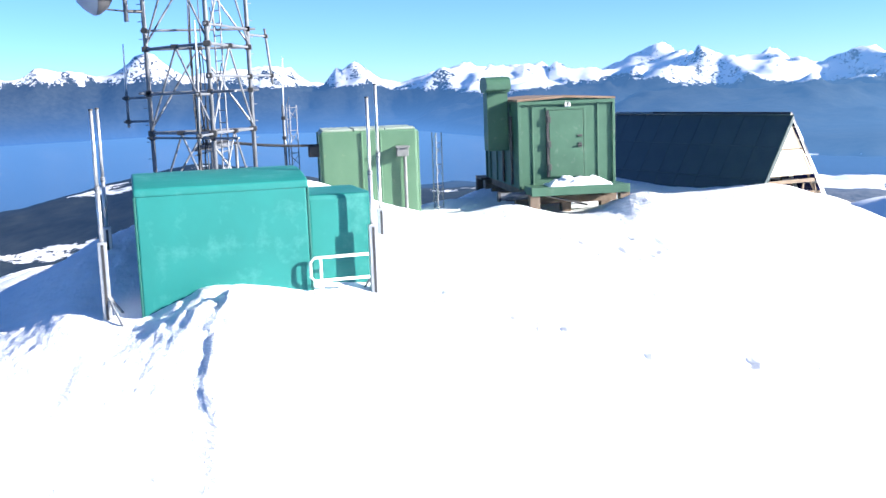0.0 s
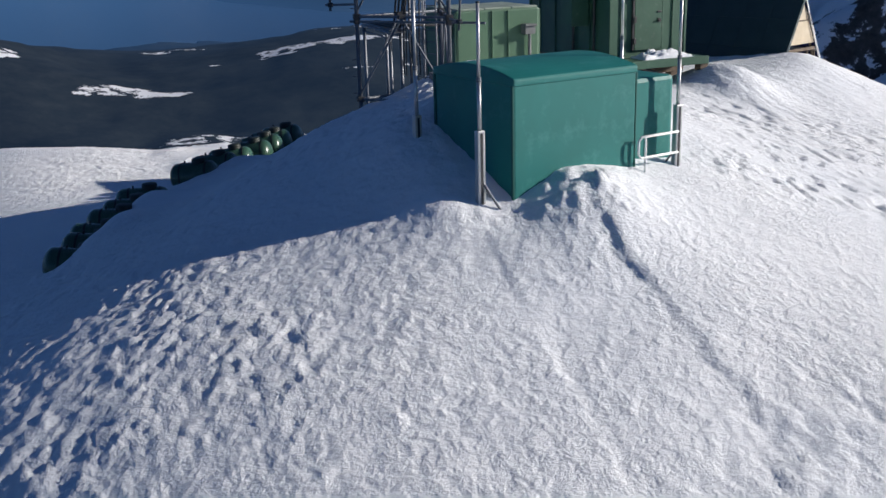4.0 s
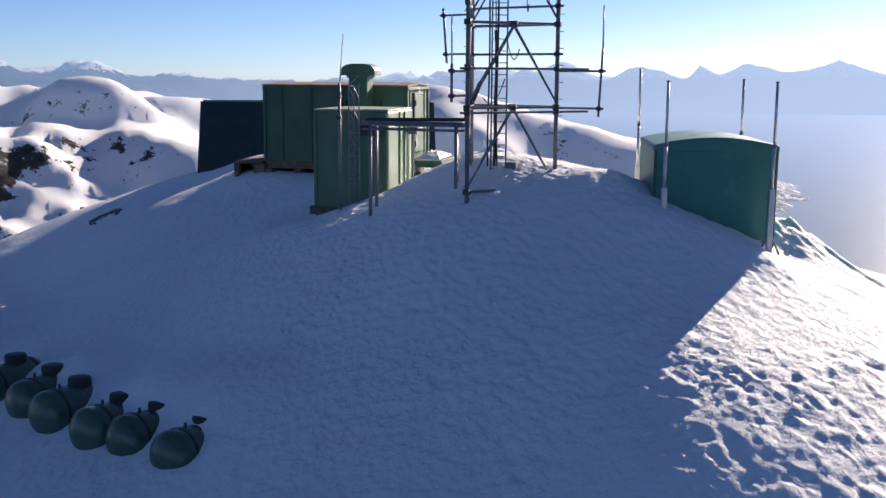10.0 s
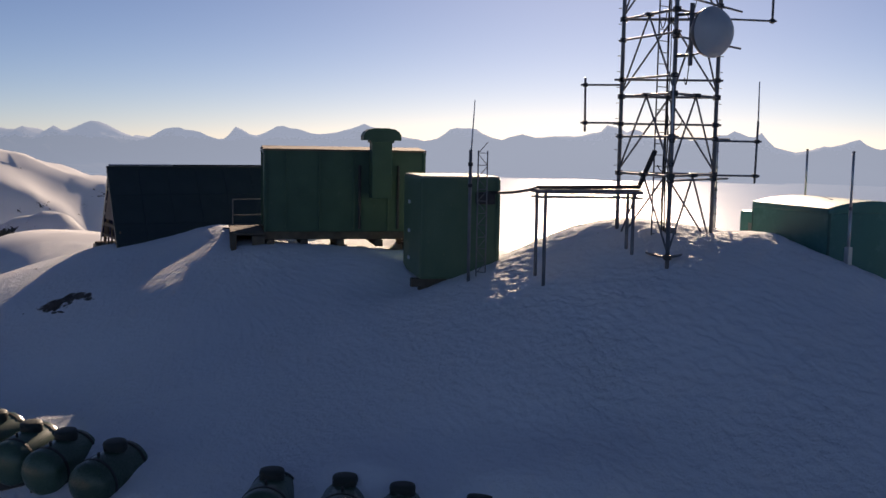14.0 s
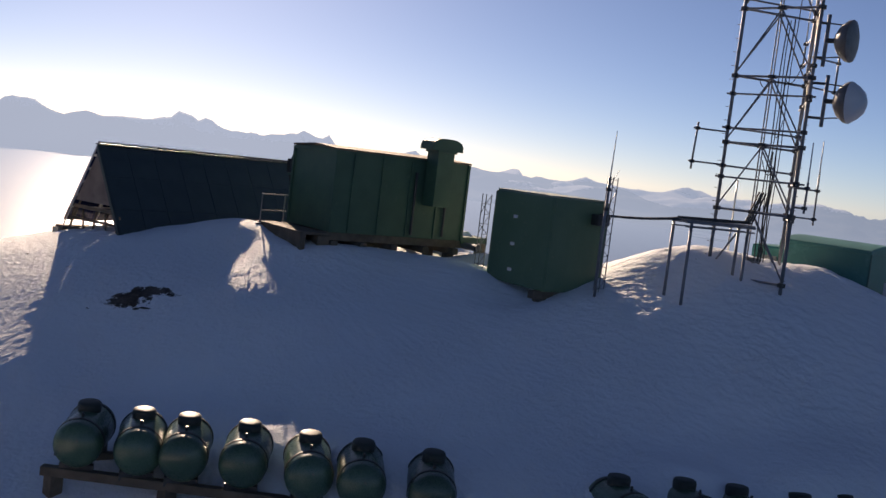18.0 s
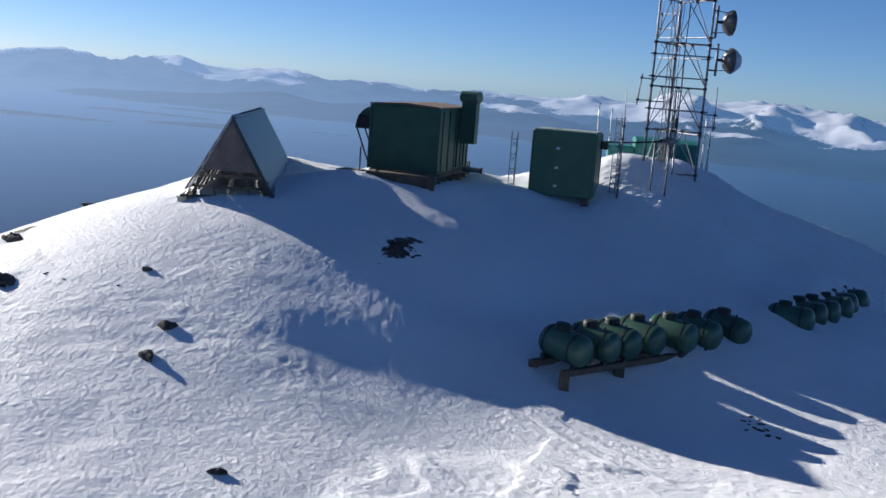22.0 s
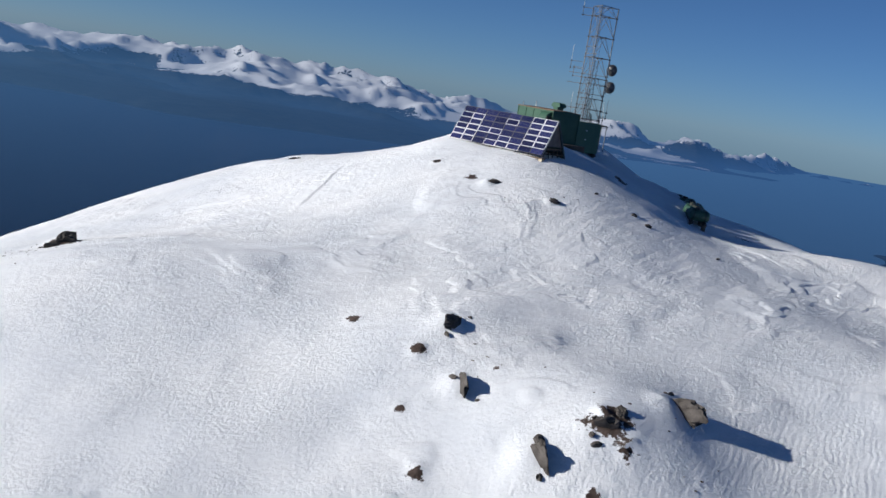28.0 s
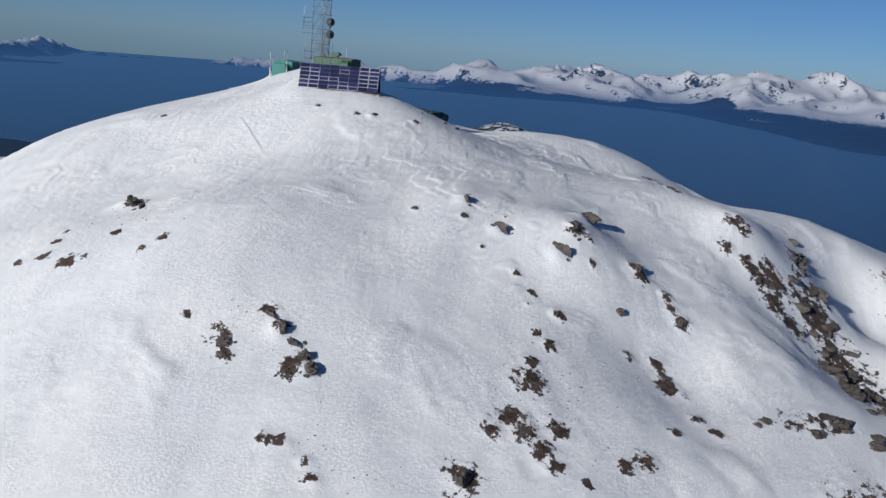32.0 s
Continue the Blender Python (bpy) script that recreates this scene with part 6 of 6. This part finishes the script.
for i, (x, y) in enumerate(TANKS1 + TANKS2):
    grp = i < len(TANKS1)
    d = ax_dir if grp else Vector((0.985, -0.17, 0))
    c = Vector((x, y, 0)) + d * 0.84
    wob = ((i * 37) % 11 - 5) * 0.9
    tilt = 6 if grp else (0, 0, -2, -6, -6, -7)[i - len(TANKS1)]
    z = (-8.0 if grp else -7.92) + 0.9 * math.sin(radians(tilt))
    m = pose(c.x, c.y, z, 0, -tilt, math.degrees(math.atan2(d.y, d.x)) + wob)
    if i == 0:
        first.matrix_world = m
    else:
        copy_thing(first, m)
rack = thing("tank_rack", (-7.0, 47.4, -9.4), "weathered timber rack under the row of tanks", "rack")
RO = Vector((-7.0, 47.4, -9.4))
a, b = Vector((-6.45, 47.75, -8.62)), Vector((-9.45, 42.80, -8.62))
for off in (Vector((0, 0, 0)), Vector((1.15, -0.46, 0.06))):
    d = (b - a)
    bm = B(((a + b) / 2 + off - RO), (0.22, d.length, 0.20), rz=math.degrees(math.atan2(d.y, d.x)) - 90)
    part("beam", bm, M_WOOD, rack)
for p in (Vector((-6.48, 47.5, 0)), Vector((-7.8, 45.4, 0)), Vector((-5.3, 46.95, 0)), Vector((-9.2, 43.1, 0))):
    z0 = ground_at(p.x, p.y) - 0.2
    part("post", B(Vector((p.x, p.y, (z0 - 8.68) / 2)) - RO, (0.30, 0.30, max(0.3, -8.68 - z0)), rz=20), M_WOOD, rack)

# ---- rocks ----


def rock_mesh(seed, sx, sy, sz, mat, sub=4):
    bm = bmesh.new()
    bmesh.ops.create_icosphere(bm, subdivisions=sub, radius=1.0)
    for v in bm.verts:
        p = v.co.copy()
        k = 1 + 0.42 * noise.fractal(p * 1.1 + Vector((seed * 3.1, seed, 0)), 0.8, 2.0, 5) - 0.22 * abs(noise.noise(p * 2.4 + Vector((0, seed * 2.0, 4))))
        k += 0.16 * noise.fractal(p * 4.3 + Vector((seed, 3.0, seed * 1.3)), 0.7, 2.1, 4) - 0.12 * abs(noise.noise(p * 6.0 + Vector((seed, 0, 9))))
        q = p * k
        # cleave along a few planes for broken faces
        for j in range(4):
            nv = Vector((math.sin(seed * 1.7 + j * 2.3), math.cos(seed * 2.9 + j * 1.9), 0.4 * math.sin(seed + j * 3.0))).normalized()
            lim = 0.62 + 0.12 * math.sin(seed * 5 + j)
            t = q.dot(nv)
            if t > lim:
                q -= nv * (t - lim) * 0.88
        v.co = Vector((q.x * sx, q.y * sy, q.z * sz))
    me = bpy.data.meshes.new("rock")
    for f in bm.faces:
        f.smooth = False
    bm.to_mesh(me)
    bm.free()
    me.materials.append(mat)
    return me


def rock(x, y, sx, sy, sz, rz, seed, label="dark weathered rock poking through the snow", lift=0.15, mat=None):
    me = rock_mesh(seed, sx, sy, sz * 0.78, mat or M_ROCK, 4 if max(sx, sy) > 0.5 else 3)
    ob = new("rock", me)
    ob.matrix_world = pose(x, y, ground_at(x, y) + (lift - 0.30) * sz, 0, 0, rz)
    return tagged(ob, label, "rock", "rocks on the summit slopes")


SUMMIT_ROCKS = (
    (14.83, 48.04, 0.70, 0.30, 0.40, -20, 0.0), (11.52, 51.89, 0.55, 0.42, 0.38, 10, 0.15), (4.65, 52.6, 0.36, 0.28, 0.30, 0, 0.2), (4.32, 54.0, 0.30, 0.28, 0.34, 0, 0.2), (7.0, 50.4, 0.24, 0.18, 0.16, 0, 0.2),
    (-0.2, 57.2, 0.30, 0.10, 0.22, 30, 0.2), (22.4, 23.4, 0.8, 0.35, 0.22, 0, 0.2), (16.6, 41.4, 0.4, 0.2, 0.2, 30, 0.1))
SLOPE_ROCKS = (
    (25.4, 65.5, 1.05, 0.42, 0.62, 35, 0.1), (27.8, 66.5, 0.4, 0.22, 0.3, 60, 0.0), (26.5, 69.8, 0.34, 1.15, 0.75, -20, 0.15), (25.0, 76.0, 0.50, 1.35, 0.95, -12, 0.15), (24.6, 75.2, 0.5, 0.4, 0.4, 30, 0.1),
    (21.3, 76.2, 0.9, 0.6, 0.55, 10, 0.1), (20.4, 75.7, 0.55, 0.5, 0.5, 70, 0.1), (22.4, 76.9, 0.4, 0.3, 0.3, 20, 0.1), (16.1, 75.4, 0.60, 1.60, 1.15, 22, 0.25))
EAST_ROCKS = (
    (43.6, 37.6, 1.35, 0.70, 0.95, 40, 0.1), (44.9, 40.0, 0.7, 0.45, 0.55, 20, 0.15), (44.4, 38.6, 0.5, 0.4, 0.4, 0, 0.1), (52.2, 60.3, 0.45, 0.75, 0.5, -25, 0.05), (52.9, 62.0, 0.55, 0.95, 0.75, -25, 0.1),
    (53.3, 63.5, 0.5, 0.8, 0.7, -15, 0.1), (54.0, 65.1, 0.75, 0.65, 0.85, 0, 0.15), (54.8, 66.1, 0.8, 0.7, 0.8, 30, 0.15), (55.9, 64.7, 0.9, 0.45, 0.4, 20, 0.0), (56.6, 58.8, 0.8, 0.9, 0.5, 0, 0.0), (57.6, 59.7, 0.45, 0.7, 0.4, 20, 0.0))
LOWER_ROCKS = (
    (32.0, 78.6, 0.55, 0.3, 0.35, 20, 0.1), (25.4, 82.7, 0.45, 0.6, 0.6, 20, 0.2), (20.6, 87.7, 0.6, 0.85, 0.75, 20, 0.2), (18.7, 82.3, 0.8, 0.55, 0.7, 0, 0.1), (17.5, 82.0, 0.4, 0.5, 0.5, 30, 0.1), (18.4, 85.3, 0.35, 0.6, 0.4, 30, 0.1),
    (28.2, 88.2, 0.7, 0.8, 0.4, 20, 0.0), (42.2, 80.0, 0.8, 0.6, 0.35, 0, 0.0), (47.6, 81.8, 0.7, 0.5, 0.3, 20, 0.0), (55.2, 80.2, 1.1, 0.9, 1.0, 30, 0.15), (-10.1, 78.2, 1.0, 0.5, 0.4, 10, 0.0), (-16.8, 73.6, 0.7, 0.4, 0.3, 0, 0.0))
for spots in (SUMMIT_ROCKS, SLOPE_ROCKS, EAST_ROCKS, LOWER_ROCKS):
    for x, y, sx, sy, sz, rz, lift in spots:
        rock(x, y, sx, sy, sz, rz, x * 0.37 + y * 0.91, lift=lift)
        # broken pieces round the larger ones
        if sx * sy > 0.3:
            chip = random.Random(int(x * 10 + y))
            for _ in range(2):
                a, d = chip.uniform(0, 6.28), chip.uniform(0.9, 1.5)
                q = chip.uniform(0.10, 0.24)
                rock(x + math.cos(a) * sx * d, y + math.sin(a) * sy * d, q * 1.6, q, q, chip.uniform(0, 180), chip.uniform(0, 50), "small dark stone beside a larger rock", 0.1)

# outcrop ribs of the north face
rng = random.Random(12)
for cx, cy, n, spread, big, rot in ((-2, 98, 26, (11, 3.2), 1.7, 22), (8, 105, 22, (11, 4), 2.0, 32), (24, 101, 12, (7, 1.4), 1.5, -42), (-12, 95, 8, (5, 1.5), 1.2, 15), (44, 82, 6, (4, 3), 0.35, 0), (1.5, 91, 8, (4, 1.2), 0.8, 60)):
    c, s = math.cos(radians(rot)), math.sin(radians(rot))
    for k in range(n):
        u, v = rng.gauss(0, spread[0] * 0.55), rng.gauss(0, spread[1] * 0.55)
        x, y = cx + u * c - v * s, cy + u * s + v * c
        q = big * rng.uniform(0.3, 1.0)
        rock(x, y, q * rng.uniform(0.7, 1.3), q * rng.uniform(0.5, 1.0), q * rng.uniform(0.35, 0.7), rng.uniform(0, 180), rng.uniform(0, 60), "brown outcrop rock on the steep snow face", 0.05)


def pebbles():
    """Small stones and heather tips that break the snow on the northern and eastern slopes."""
    bm = bmesh.new()
    rg = random.Random(33)
    spots = ((0.6, 44.6, 0.8, 10), (42, 80.5, 3.0, 30), (45, 84.5, 3.0, 26), (38, 82, 2.6, 14), (29, 88.5, 2.4, 20), (20, 78, 3, 12), (48, 42, 4, 30), (54, 60, 3.5, 30), (34, 79, 4, 12), (12, 50, 5, 8), (60, 71, 3, 24), (24, 68, 2.5, 8), (-9, 79, 2.0, 16), (2, 97, 8, 50), (20.8, 75.9, 1.2, 24), (-12.5, 46.0, 0.6, 16))
    for cx, cy, sp, n in spots:
        for _ in range(n):
            x, y = cx + rg.gauss(0, sp * 0.6), cy + rg.gauss(0, sp * 0.6)
            q = rg.uniform(0.03, 0.10)
            z = ground_at(x, y)
            bmesh.ops.create_icosphere(bm, subdivisions=1, radius=1, matrix=pose(x, y, z - 0.01, rg.uniform(-20, 20), 0, rg.uniform(0, 360)) @ Matrix.Diagonal((q * rg.uniform(1.2, 2.4), q, q * 0.45, 1)))
    me = bpy.data.meshes.new("stones")
    bm.to_mesh(me)
    bm.free()
    me.materials.append(M_HEATH)
    ob = new("stones", me)
    tagged(ob, "scattered small stones and heather tips in the snow", "stones", kind="stuff")


pebbles()


def conifers(name, spots, seed, label):
    """Low dark conifers on the flanks below the dome, each a ragged stack of tapering skirts."""
    rg = random.Random(seed)
    verts, faces = [], []
    for az0, az1, r0, r1, n in spots:
        for _ in range(n):
            az, r = radians(rg.uniform(az0, az1)), rg.uniform(r0, r1)
            x, y = CX - math.sin(az) * r, CY + math.cos(az) * r
            if vnoise(np.array([x / 22]), np.array([y / 22]), 7)[0] < 0.52:
                continue
            z, h = 0.0, rg.uniform(1.6, 4.2)
            for k in range(3):
                zb, zt, w = z + h * 0.27 * k, z + h * (0.46 + 0.27 * k), h * (0.26 - 0.06 * k)
                base = len(verts)
                a0 = rg.uniform(0, 6)
                for i in range(6):
                    q = w * rg.uniform(0.7, 1.2)
                    verts.append((x + q * math.cos(a0 + i * 1.047), y + q * math.sin(a0 + i * 1.047), zb + rg.uniform(-0.1, 0.1) * h))
                verts.append((x, y, zt))
                faces += [(base + i, base + (i + 1) % 6, base + 6) for i in range(6)]
    # set each tree on the ground below it
    co = np.array(verts)
    foot = np.repeat(co.reshape(-1, 21, 3)[:, 6, :2], 21, axis=0)
    z, _, _, r = terrain(foot[:, 0].copy(), foot[:, 1].copy())
    co[:, 2] += z + relief(foot[:, 0], foot[:, 1], r) - 0.3
    me = bpy.data.meshes.new(name)
    me.from_pydata(co.tolist(), [], faces)
    me.materials.append(M_NEEDLES)
    tagged(new(name, me), label, "conifers", kind="stuff")


M_NEEDLES = surface("dark_conifer_needles", (0.012, 0.020, 0.014), (0.030, 0.044, 0.028), 0.85, 0, 0.4, 6, 0.5, 0.05, ((0.6, 0.62, 0.66), 0.66, 0.74, 1.2))
conifers("conifers", ((-12, 34, 128, 215, 900), (-140, -92, 110, 230, 900), (60, 130, 150, 230, 500)), 17, "low dark conifers scattered over the snowy flanks")
